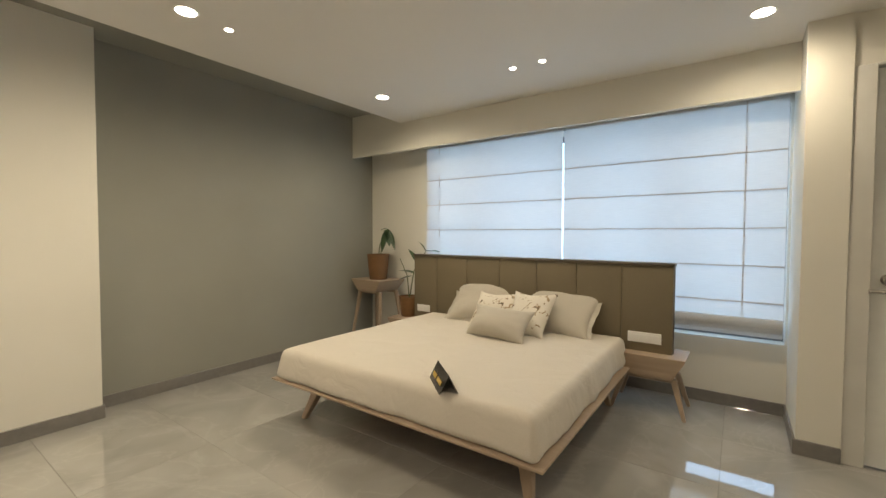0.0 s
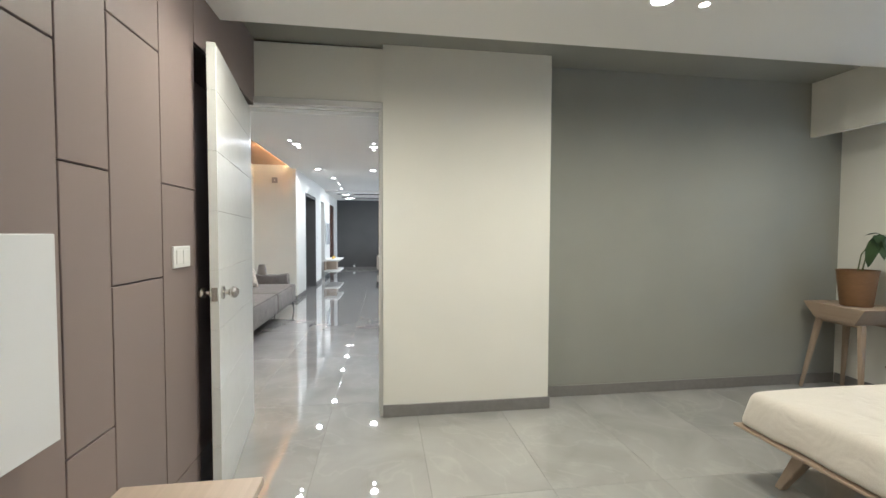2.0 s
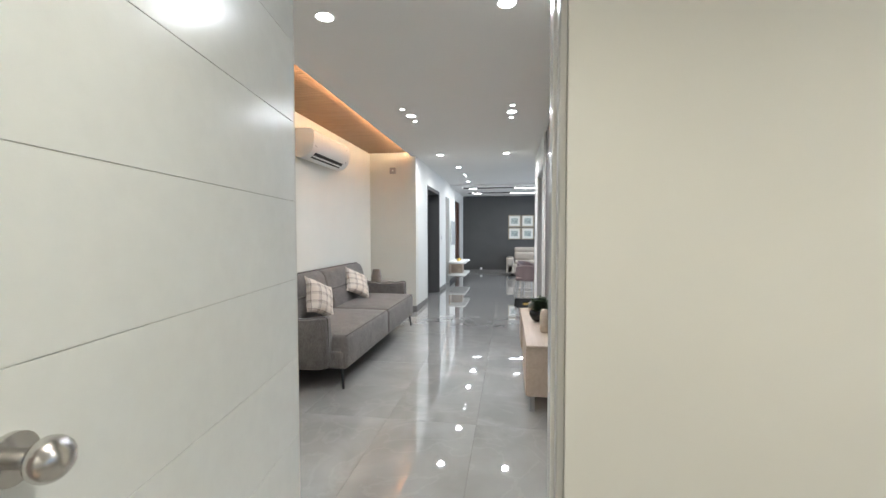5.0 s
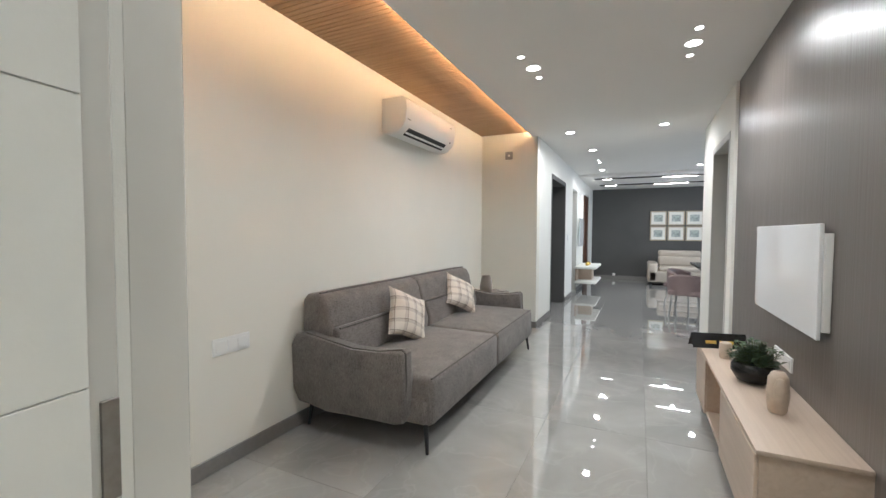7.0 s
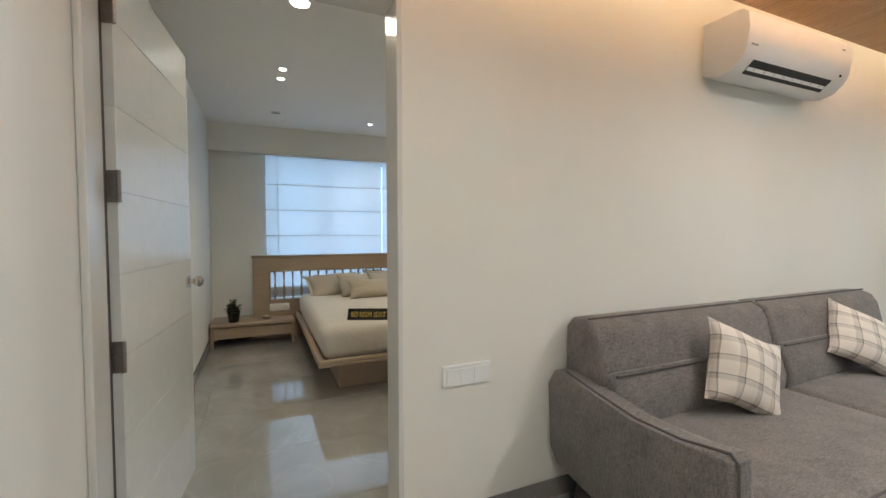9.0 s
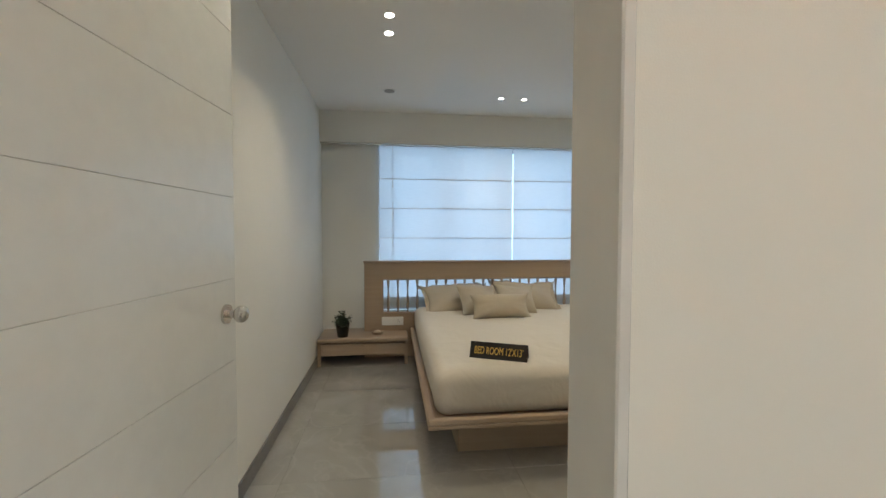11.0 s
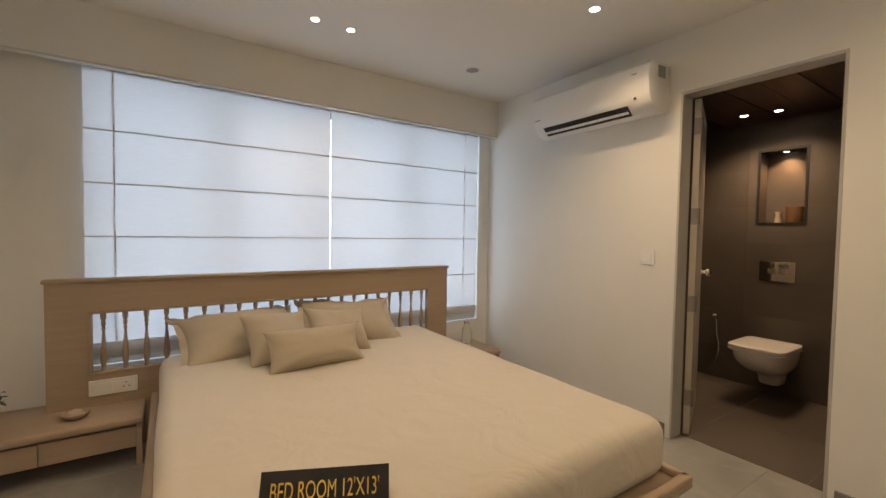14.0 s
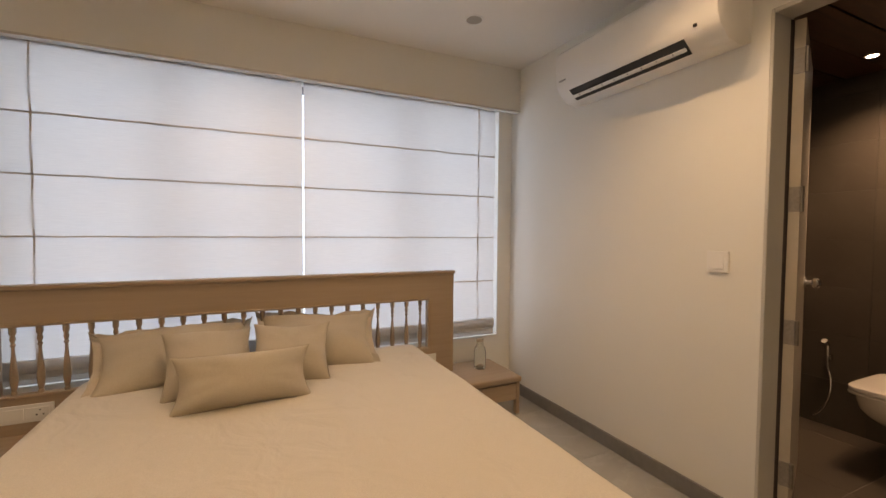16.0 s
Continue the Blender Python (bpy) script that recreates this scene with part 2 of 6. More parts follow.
def plaid(name):
    """Cream cushion cloth with grey and brown check lines."""
    mat = bpy.data.materials.new(name)
    mat.use_nodes = True
    n, l = mat.node_tree.nodes, mat.node_tree.links
    b = n["Principled BSDF"]
    b.inputs["Roughness"].default_value = 0.9
    coords, sep = n.new("ShaderNodeTexCoord"), n.new("ShaderNodeSeparateXYZ")
    l.new(coords.outputs["Object"], sep.inputs[0])
    total = None
    for axis, shift in (("X", 0.0), ("Z", 0.0), ("X", 0.022), ("Z", 0.022)):
        a = n.new("ShaderNodeMath")
        a.operation = "ADD"
        a.inputs[1].default_value = 5.0 + shift
        l.new(sep.outputs[axis], a.inputs[0])
        m = n.new("ShaderNodeMath")
        m.operation = "MODULO"
        m.inputs[1].default_value = 0.085
        l.new(a.outputs[0], m.inputs[0])
        c = n.new("ShaderNodeMath")
        c.operation = "LESS_THAN"
        c.inputs[1].default_value = 0.005 if shift == 0 else 0.022
        l.new(m.outputs[0], c.inputs[0])
        w = n.new("ShaderNodeMath")
        w.operation = "MULTIPLY"
        w.inputs[1].default_value = 0.62 if shift == 0 else 0.26
        l.new(c.outputs[0], w.inputs[0])
        if total is None:
            total = w.outputs[0]
        else:
            s = n.new("ShaderNodeMath")
            s.operation = "ADD"
            s.use_clamp = True
            l.new(total, s.inputs[0])
            l.new(w.outputs[0], s.inputs[1])
            total = s.outputs[0]
    mix = n.new("ShaderNodeMix")
    mix.data_type = "RGBA"
    mix.inputs["A"].default_value, mix.inputs["B"].default_value = (0.66, 0.60, 0.52, 1), (0.17, 0.14, 0.125, 1)
    l.new(total, mix.inputs["Factor"])
    l.new(mix.outputs["Result"], b.inputs["Base Color"])
    tex, bp = n.new("ShaderNodeTexNoise"), n.new("ShaderNodeBump")
    tex.inputs["Scale"].default_value = 260
    bp.inputs["Strength"].default_value, bp.inputs["Distance"].default_value = 0.3, 0.002
    l.new(coords.outputs["Object"], tex.inputs["Vector"])
    l.new(tex.outputs["Fac"], bp.inputs["Height"])
    l.new(bp.outputs[0], b.inputs["Normal"])
    return mat


def printed(name):
    """Pale cushion cloth with scattered brown and ochre leaf marks."""
    mat = bpy.data.materials.new(name)
    mat.use_nodes = True
    n, l = mat.node_tree.nodes, mat.node_tree.links
    b = n["Principled BSDF"]
    b.inputs["Roughness"].default_value = 0.9
    coords = n.new("ShaderNodeTexCoord")
    tex = n.new("ShaderNodeTexNoise")
    tex.inputs["Scale"].default_value, tex.inputs["Detail"].default_value, tex.inputs["Distortion"].default_value = 16, 2, 1.5
    l.new(coords.outputs["Object"], tex.inputs["Vector"])
    ramp = n.new("ShaderNodeValToRGB")
    e = ramp.color_ramp.elements
    e[0].position, e[1].position = 0.60, 0.64
    e[0].color, e[1].color = (0.70, 0.66, 0.58, 1), (0.36, 0.26, 0.15, 1)
    e.new(0.70).color = (0.10, 0.09, 0.07, 1)
    l.new(tex.outputs["Fac"], ramp.inputs["Fac"])
    l.new(ramp.outputs[0], b.inputs["Base Color"])
    return mat


def glass(name, tint=(1, 1, 1), rough=0.0):
    mat = bpy.data.materials.new(name)
    mat.use_nodes = True
    b = mat.node_tree.nodes["Principled BSDF"]
    b.inputs["Base Color"].default_value = (*tint, 1)
    b.inputs["Transmission Weight"].default_value, b.inputs["Roughness"].default_value, b.inputs["IOR"].default_value = 1.0, rough, 1.45
    return mat


CREAM = material("cream_wall_paint", (0.76, 0.742, 0.67), 0.75, stain=0.03, stain_scale=1.2, bump=0.05, bump_scale=350)
WHITE = material("white_wall_paint", (0.79, 0.785, 0.74), 0.7, stain=0.03, stain_scale=1.2, bump=0.05, bump_scale=350)
CEILING = material("white_ceiling_paint", (0.80, 0.785, 0.75), 0.8, stain=0.02, stain_scale=0.8, bump=0.04, bump_scale=300)
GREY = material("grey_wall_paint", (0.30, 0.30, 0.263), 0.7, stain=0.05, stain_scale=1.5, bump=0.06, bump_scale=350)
CHARCOAL = material("charcoal_wall_paint", (0.085, 0.083, 0.08), 0.7, stain=0.06, bump=0.05, bump_scale=300)
MAUVE = material("mauve_laminate", (0.262, 0.208, 0.193), 0.5, grain=0.007, grain_scale=8, stretch=(60, 60, 1), random_tone=0.025)
# dark brown carries the shade inside grooves and door gaps in its colour
GROOVE = material("groove_shadow_gap", (0.085, 0.066, 0.06), 0.8, grain=0.1)
TAUPE = material("taupe_wall_laminate", (0.15, 0.13, 0.118), 0.36, grain=0.035, grain_scale=3, stretch=(30, 30, 0.4), stain=0.03, bump=0.1, bump_scale=4, rough_var=0.15)
SKIRTING = material("grey_skirting", (0.20, 0.19, 0.18), 0.4, grain=0.06, grain_scale=30, stain=0.05)
TILE = marble_tile("polished_grey_tile", (0.36, 0.352, 0.335), (0.60, 0.58, 0.54), 0.014)
GROUT = material("tile_grout", (0.22, 0.21, 0.20), 0.9, grain=0.15, grain_scale=90)
BATH_TILE = marble_tile("dark_matt_tile", (0.10, 0.082, 0.066), (0.13, 0.107, 0.088), 0.4)
DOOR_WHITE = material("white_door_laminate", (0.74, 0.75, 0.72), 0.22, grain=0.02, grain_scale=20, stain=0.02, bump=0.03, bump_scale=90)
DOOR_BEIGE = material("beige_door_laminate", (0.46, 0.42, 0.36), 0.35, grain=0.03, grain_scale=20, stain=0.03, bump=0.03, bump_scale=90)
FRAME_WHITE = material("glossy_frame_paint", (0.66, 0.65, 0.61), 0.2, stain=0.04, stain_scale=4)
FRAME_GREY = material("grey_frame_paint", (0.52, 0.51, 0.48), 0.3, stain=0.04, stain_scale=4)
OAK = wood("pale_oak", (0.41, 0.315, 0.23), (0.375, 0.285, 0.205), 1.0, 1)
OAK_Z = wood("pale_oak_upright", (0.41, 0.315, 0.23), (0.375, 0.285, 0.205), 1.0, 2)
OAK_X = wood("pale_oak_across", (0.41, 0.315, 0.23), (0.375, 0.285, 0.205), 1.0, 0)
CABINET = wood("pale_beige_veneer", (0.56, 0.455, 0.36), (0.49, 0.39, 0.30), 0.8, 1, 0.4)
SLAT_WOOD = wood("honey_slat_wood", (0.40, 0.26, 0.15), (0.29, 0.18, 0.10), 1.0, 0, 0.5)
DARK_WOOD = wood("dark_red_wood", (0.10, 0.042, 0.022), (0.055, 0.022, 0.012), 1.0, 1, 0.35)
SOFA = tweed("grey_tweed", (0.25, 0.225, 0.205), (0.085, 0.076, 0.069))
PIPING = material("grey_piping", (0.10, 0.09, 0.082), 0.9, grain=0.1, grain_scale=200)
SHEET = weave("cream_bed_sheet", (0.64, 0.595, 0.525), (0.585, 0.545, 0.475), 320, 0.9, 0.1, 0.03, 0.38, 5.0)
LINEN = weave("beige_linen", (0.50, 0.445, 0.355), (0.43, 0.38, 0.30), 420, 0.9, 0.15, 0.04, 0.10, 7.0)
PALE_LINEN = weave("pale_grey_linen", (0.53, 0.495, 0.43), (0.46, 0.43, 0.37), 380, 0.9, 0.2, 0.05, 0.10, 7.0)
PRINT = printed("leaf_printed_cotton")
PLAID = plaid("checked_cotton")
OLIVE = material("olive_leatherette", (0.165, 0.135, 0.085), 0.5, grain=0.06, grain_scale=200, stain=0.06, bump=0.12, bump_scale=500)
OLIVE_DARK = material("dark_headboard_edge", (0.10, 0.082, 0.056), 0.5, grain=0.05)
BLIND = blind_cloth("linen_blind", (0.80, 0.79, 0.77))
BLIND_SEAM = blind_cloth("linen_blind_seam", (0.73, 0.655, 0.59))
CHROME = material("brushed_steel", (0.62, 0.60, 0.57), 0.25, 1.0, grain=0.05, grain_scale=120)
DARK_STEEL = material("dull_steel", (0.30, 0.28, 0.26), 0.38, 0.9, grain=0.1, grain_scale=80)
MIRROR_STEEL = material("polished_chrome", (0.70, 0.68, 0.65), 0.06, 1.0)
BLACK = material("black_lacquer", (0.012, 0.012, 0.012), 0.25, grain=0.05)
BLACK_METAL = material("black_metal", (0.02, 0.02, 0.02), 0.45, grain=0.05)
GOLD = material("gold_lettering", (0.72, 0.50, 0.12), 0.4, 0.6)
PLASTIC = material("white_plastic", (0.80, 0.80, 0.78), 0.3, stain=0.02)
PLASTIC_GREY = material("grey_plastic", (0.33, 0.33, 0.32), 0.4, stain=0.02)
VENT = material("dark_vent", (0.02, 0.02, 0.02), 0.6)
PORCELAIN = material("white_porcelain", (0.80, 0.77, 0.72), 0.12, stain=0.02)
LEAF = material("plant_leaf", (0.045, 0.085, 0.03), 0.45, grain=0.25, grain_scale=14, random_tone=0.2)
LEAF_GREY = material("grey_green_leaf", (0.06, 0.085, 0.05), 0.55, grain=0.2, grain_scale=20)
STEM = material("plant_stem", (0.10, 0.12, 0.045), 0.7, grain=0.15)
SOIL = material("potting_soil", (0.035, 0.025, 0.018), 1.0, grain=0.4, grain_scale=60, bump=0.8, bump_scale=80)
TERRACOTTA = material("woven_tan_pot", (0.19, 0.095, 0.036), 0.6, grain=0.15, grain_scale=30, stretch=(1, 1, 12), stain=0.06, bump=0.3, bump_scale=60)
CERAMIC = material("beige_ceramic", (0.55, 0.46, 0.37), 0.5, grain=0.08, grain_scale=30, stain=0.05)
SMOKE = material("smoked_metal_vase", (0.27, 0.235, 0.205), 0.34, 0.5, grain=0.1)
TV_FILM = material("white_glossy_panel", (0.76, 0.77, 0.78), 0.05, spec=0.6)
DIM_GLASS = glass("clear_glass", (0.95, 0.97, 0.96))
PANE = glass("window_glass", (0.95, 0.98, 1.0))
ALU = material("window_aluminium", (0.25, 0.25, 0.26), 0.4, 0.5)
PICTURE_FRAME = material("gilt_picture_frame", (0.42, 0.36, 0.26), 0.4, 0.3, grain=0.1)
MOUNT = material("picture_mount", (0.78, 0.77, 0.72), 0.9, grain=0.02)
INK = material("picture_print", (0.36, 0.40, 0.38), 0.9, grain=0.5, grain_scale=25)
PINK_GREY = material("mauve_chair_leather", (0.24, 0.175, 0.17), 0.5, grain=0.06, stain=0.04)
PALE_LEATHER = material("pale_leather", (0.42, 0.37, 0.31), 0.45, grain=0.04, stain=0.04, bump=0.05)
LAMP_COOL = glowing("lamp_face", (1.0, 0.95, 0.86), 24)
LAMP_OFF = material("frosted_lamp", (0.34, 0.33, 0.31), 0.4)
LED_WARM = glowing("warm_led_strip", (1.0, 0.64, 0.34), 130)


# ---- building helpers ----
def box(bm, x0, x1, y0, y1, z0, z1, r=0.0, seg=2):
    """A box in bm, its edges rounded by r."""
    m = Matrix.LocRotScale(((x0 + x1) / 2, (y0 + y1) / 2, (z0 + z1) / 2), None, (x1 - x0, y1 - y0, z1 - z0))
    made = bmesh.ops.create_cube(bm, size=1.0, matrix=m)["verts"]
    if r > 0:
        edges = list({e for v in made for e in v.link_edges})
        bmesh.ops.bevel(bm, geom=edges, offset=r, segments=seg, affect="EDGES", profile=0.5)
    return made


def cylinder(bm, a, b, r0, r1=None, n=16):
    """A round bar from a to b."""
    r1 = r0 if r1 is None else r1
    a, b = Vector(a), Vector(b)
    d = b - a
    m = Matrix.Translation((a + b) / 2) @ d.to_track_quat("Z", "Y").to_matrix().to_4x4()
    bmesh.ops.create_cone(bm, cap_ends=True, segments=n, radius1=r0, radius2=r1, depth=d.length, matrix=m)


def lathe(bm, profile, place=(0, 0, 0), n=24, squash=1.0):
    """A turned shape: rows of (radius, height)."""
    rings = []
    for r, h in profile:
        rings.append([bm.verts.new((place[0] + r * math.cos(2 * math.pi * i / n), place[1] + squash * r * math.sin(2 * math.pi * i / n), place[2] + h)) for i in range(n)])
    for lo, hi in zip(rings, rings[1:]):
        for i in range(n):
            bm.faces.new((lo[i], lo[(i + 1) % n], hi[(i + 1) % n], hi[i]))
    bm.faces.new(list(reversed(rings[0])))
    bm.faces.new(rings[-1])


def prism(bm, a, b, wa, wb):
    """A square tapered bar from a to b, half-widths wa and wb."""
    rings = []
    for p, w in ((a, wa), (b, wb)):
        rings.append([bm.verts.new((p[0] + sx * w, p[1] + sy * w, p[2])) for sx, sy in ((-1, -1), (1, -1), (1, 1), (-1, 1))])
    for i in range(4):
        bm.faces.new((rings[0][i], rings[0][(i + 1) % 4], rings[1][(i + 1) % 4], rings[1][i]))
    bm.faces.new(list(reversed(rings[0])))
    bm.faces.new(rings[1])


def mesh_of(name, bm, mat, smooth=False):
    bmesh.ops.recalc_face_normals(bm, faces=bm.faces)
    me = bpy.data.meshes.new(name)
    bm.to_mesh(me)
    bm.free()
    me.materials.append(mat)
    if smooth:
        me.polygons.foreach_set("use_smooth", [True] * len(me.polygons))
        me.set_sharp_from_angle(angle=radians(40))
    return me


def part(name, bm, mat, parent=None, label="", smooth=False):
    ob = new(name, mesh_of(name, bm, mat, smooth))
    ob.parent = parent
    return tagged(ob, label)


def box_part(name, mat, parent, x0, x1, y0, y1, z0, z1, r=0.0, seg=2, label="", smooth=False):
    bm = bmesh.new()
    box(bm, x0, x1, y0, y1, z0, z1, r, seg)
    return part(name, bm, mat, parent, label, smooth)


def thing(name, label, category, x=0, y=0, z=0, rz=0, group=""):
    ob = new(name)
    ob.empty_display_size = 0.1
    ob.matrix_world = pose(x, y, z, 0, 0, rz)
    return tagged(ob, label, category, group)


def structure(name, bm, mat, label="", category=""):
    return tagged(part(name, bm, mat), label, category or "wall", kind="structure")


def slab(name, mat, x0, x1, y0, y1, z0, z1, label="", category="wall"):
    bm = bmesh.new()
    box(bm, x0, x1, y0, y1, z0, z1)
    return structure(name, bm, mat, label, category)


def wall(name, mat, axis, a, b, u0, u1, z0, z1, holes=(), label=""):
    """A wall between the planes a and b of axis ('x' or 'y'), along u, with openings (u0, u1, z0, z1) that go through it."""
    us = sorted({u0, u1, *[h[0] for h in holes], *[h[1] for h in holes]})
    zs = sorted({z0, z1, *[h[2] for h in holes], *[h[3] for h in holes]})
    us, zs = [u for u in us if u0 <= u <= u1], [z for z in zs if z0 <= z <= z1]

    def solid(i, j):
        if not (0 <= i < len(us) - 1 and 0 <= j < len(zs) - 1):
            return False
        u, z = (us[i] + us[i + 1]) / 2, (zs[j] + zs[j + 1]) / 2
        return not any(h[0] < u < h[1] and h[2] < z < h[3] for h in holes)

    bm = bmesh.new()
    cache = {}

    def vert(p, u, z):
        key = (p, u, z)
        if key not in cache:
            cache[key] = bm.verts.new((p, u, z) if axis == "x" else (u, p, z))
        return cache[key]

    for i in range(len(us) - 1):
        for j in range(len(zs) - 1):
            if not solid(i, j):
                continue
            ua, ub, za, zb = us[i], us[i + 1], zs[j], zs[j + 1]
            for p in (a, b):
                bm.faces.new([vert(p, ua, za), vert(p, ub, za), vert(p, ub, zb), vert(p, ua, zb)])
            for other, u in (((i - 1, j), ua), ((i + 1, j), ub)):
                if not solid(*other):
                    bm.faces.new([vert(a, u, za), vert(b, u, za), vert(b, u, zb), vert(a, u, zb)])
            for other, z in (((i, j - 1), za), ((i, j + 1), zb)):
                if not solid(*other):
                    bm.faces.new([vert(a, ua, z), vert(b, ua, z), vert(b, ub, z), vert(a, ub, z)])
    return structure(name, bm, mat, label)


# ---- the shell ----
# bedroom one: x -0.49 to 4.17, y -1.6 to 3.78; lounge and passage: x -2.04 to 0.61, y 3.83 on; bedroom two: x -5.87 to -2.18, y 3.72 to 7.24
slab("ceiling_bedroom_one", CEILING, -0.6, 4.5, -1.8, 3.07, 2.352, 2.6, "white plastered false ceiling with downlights", "ceiling")
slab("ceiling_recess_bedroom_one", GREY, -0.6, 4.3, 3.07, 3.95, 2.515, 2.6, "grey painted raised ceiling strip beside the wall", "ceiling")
slab("ceiling_lounge", CEILING, -1.355, 0.95, 3.83, 10.1, 2.467, 2.482, "white plastered lounge ceiling with downlights", "ceiling")
slab("ceiling_passage", CEILING, -3.2, 4.6, 10.1, 12.75, 2.467, 2.76, "white plastered passage ceiling", "ceiling")
slab("ceiling_dining_edge", CEILING, 0.95, 4.6, 9.19, 10.1, 2.467, 2.6, "white plastered dining ceiling", "ceiling")
slab("ceiling_living", CEILING, -3.2, 4.6, 12.75, 15.9, 2.425, 2.8, "white plastered living room ceiling", "ceiling")
slab("ceiling_bedroom_two", CEILING, -6.3, -2.17, 3.6, 7.4, 2.455, 2.7, "white plastered bedroom ceiling", "ceiling")

wall("wall_entry_bedroom_one", WHITE, "y", 3.66, 3.845, -1.50, 0.335, -0.02, 2.72, [(-0.61, 0.335, -0.03, 2.10)], "white painted wall with a doorway")
slab("wall_entry_recess", WHITE, -2.18, -1.50, 3.58, 3.785, -0.02, 2.72, "short white wall beside the bedroom doorway")
wall("wall_pier", CREAM, "y", 3.59, 4.03, 0.335, 1.515, -0.02, 2.62, (), "cream painted boxed-out wall beside the doorway")
wall("wall_grey", GREY, "y", 3.78, 3.95, 1.515, 4.5, -0.02, 2.62, (), "grey painted feature wall")
wall("wall_lintel_bedroom_one", CREAM, "y", 3.63, 3.66, -0.505, 0.335, 2.14, 2.5, (), "grey painted wall above the doorway")
wall("wall_window_bedroom_one", CREAM, "x", 4.17, 4.40, -0.245, 3.78, -0.02, 2.62, [(-0.045, 2.86, 0.48, 2.08)], "cream painted wall with a wide window")
wall("wall_return_bedroom_one", CREAM, "y", -0.245, -0.06, 3.60, 4.17, -0.02, 2.4, (), "cream painted wall return")
wall("wall_east_bedroom_one", CREAM, "x", 3.62, 3.80, -1.6, -0.245, -0.02, 2.4, [(-1.30, -0.255, -0.03, 2.08)], "cream painted wall with a door")
wall("wall_south_bedroom_one", CREAM, "y", -1.75, -1.6, -0.7, 3.80, -0.02, 2.4, (), "plain cream painted wall")
wall("wall_west_bedroom_one", GROOVE, "x", -0.70, -0.505, -1.6, 3.66, -0.02, 2.62, [(2.765, 3.70, -0.03, 2.10)], "wall behind mauve laminate panels")
slab("wall_door_pocket", MAUVE, -0.76, -0.70, 2.6, 3.66, -0.02, 2.3, "dark wall pocket behind the open door")
slab("pelmet_bedroom_one", CREAM, 3.86, 3.90, -0.06, 3.78, 2.068, 2.52, "cream plastered pelmet over the window blinds", "pelmet")

wall("wall_lounge_west", CREAM, "x", -2.18, -2.037, 3.785, 8.845, -0.02, 2.72, [(3.785, 4.725, -0.03, 2.12)], "cream painted lounge wall with a doorway")
wall("wall_lounge_return", CREAM, "y", 8.845, 9.0, -2.18, -1.285, -0.02, 2.72, (), "cream painted wall return")
wall("wall_passage_west", WHITE, "x", -1.445, -1.285, 9.0, 15.7, -0.02, 2.8, [(9.8, 11.08, -0.03, 2.12), (11.95, 12.6, -0.03, 2.1)], "white painted passage wall with doorways")
wall("wall_lounge_corner", WHITE, "x", 0.611, 0.75, 4.03, 4.82, -0.02, 2.62, (), "white painted wall beside the laminate wall")
wall("wall_lounge_east", TAUPE, "x", 0.613, 0.75, 4.82, 7.59, -0.02, 2.62, (), "satin taupe laminate television wall")
wall("wall_passage_east", WHITE, "x", 0.59, 0.75, 7.59, 9.35, -0.02, 2.62, [(7.78, 8.66, -0.03, 2.11)], "white painted passage wall with a doorway")
wall("wall_living_north", CHARCOAL, "y", 15.7, 15.9, -1.5, 4.5, -0.02, 2.8, (), "charcoal painted end wall")
# unseen walls that close the dining side; the window opening is assumed
wall("wall_dining_south", WHITE, "y", 9.19, 9.35, 0.75, 4.5, -0.02, 2.8, (), "unseen white wall closing the dining side")
wall("wall_dining_east", WHITE, "x", 4.40, 4.55, 9.35, 15.7, -0.02, 2.8, [(11.4, 14.2, 0.6, 2.3)], "unseen white wall with an assumed window")
# charcoal here puts the dark of unlit rooms behind the doorways into colour
wall("wall_side_room_west", CHARCOAL, "x", -3.0, -2.9, 9.0, 14.5, -0.02, 2.8, (), "side room wall, coloured charcoal for its dimness")
wall("wall_side_room_north", CHARCOAL, "y", 14.5, 14.6, -3.0, -1.445, -0.02, 2.8, (), "side room wall, coloured charcoal for its dimness")
slab("wall_side_room_east", CHARCOAL, 1.6, 1.7, 7.5, 9.19, -0.02, 2.62, "wall behind the passage doorway, coloured dark for dimness")
slab("wall_side_room_south", CHARCOAL, 0.75, 1.6, 7.5, 7.6, -0.02, 2.62, "wall behind the passage doorway, coloured dark for dimness")
slab("ceiling_side_room", CHARCOAL, 0.75, 1.7, 7.5, 9.19, 2.5, 2.6, "side room ceiling, coloured dark for dimness", "ceiling")

wall("wall_south_bedroom_two", WHITE, "y", 3.58, 3.705, -6.1, -2.18, -0.02, 2.62, (), "white painted bedroom wall")
wall("wall_window_bedroom_two", WHITE, "x", -6.08, -5.87, 3.705, 7.24, -0.02, 2.62, [(4.28, 7.12, 0.44, 2.16)], "white painted wall with a wide window")
wall("wall_north_bedroom_two", WHITE, "y", 7.24, 7.39, -5.87, -2.18, -0.02, 2.62, [(-4.09, -3.36, -0.03, 2.105)], "white painted wall with a bathroom doorway")
slab("pelmet_bedroom_two", WHITE, -5.80, -5.76, 3.705, 7.24, 2.147, 2.46, "white plastered pelmet over the window blinds", "pelmet")
slab("pelmet_edge_bedroom_two", FRAME_WHITE, -5.803, -5.755, 3.71, 7.235, 2.135, 2.147, "thin white strip along the pelmet", "trim")

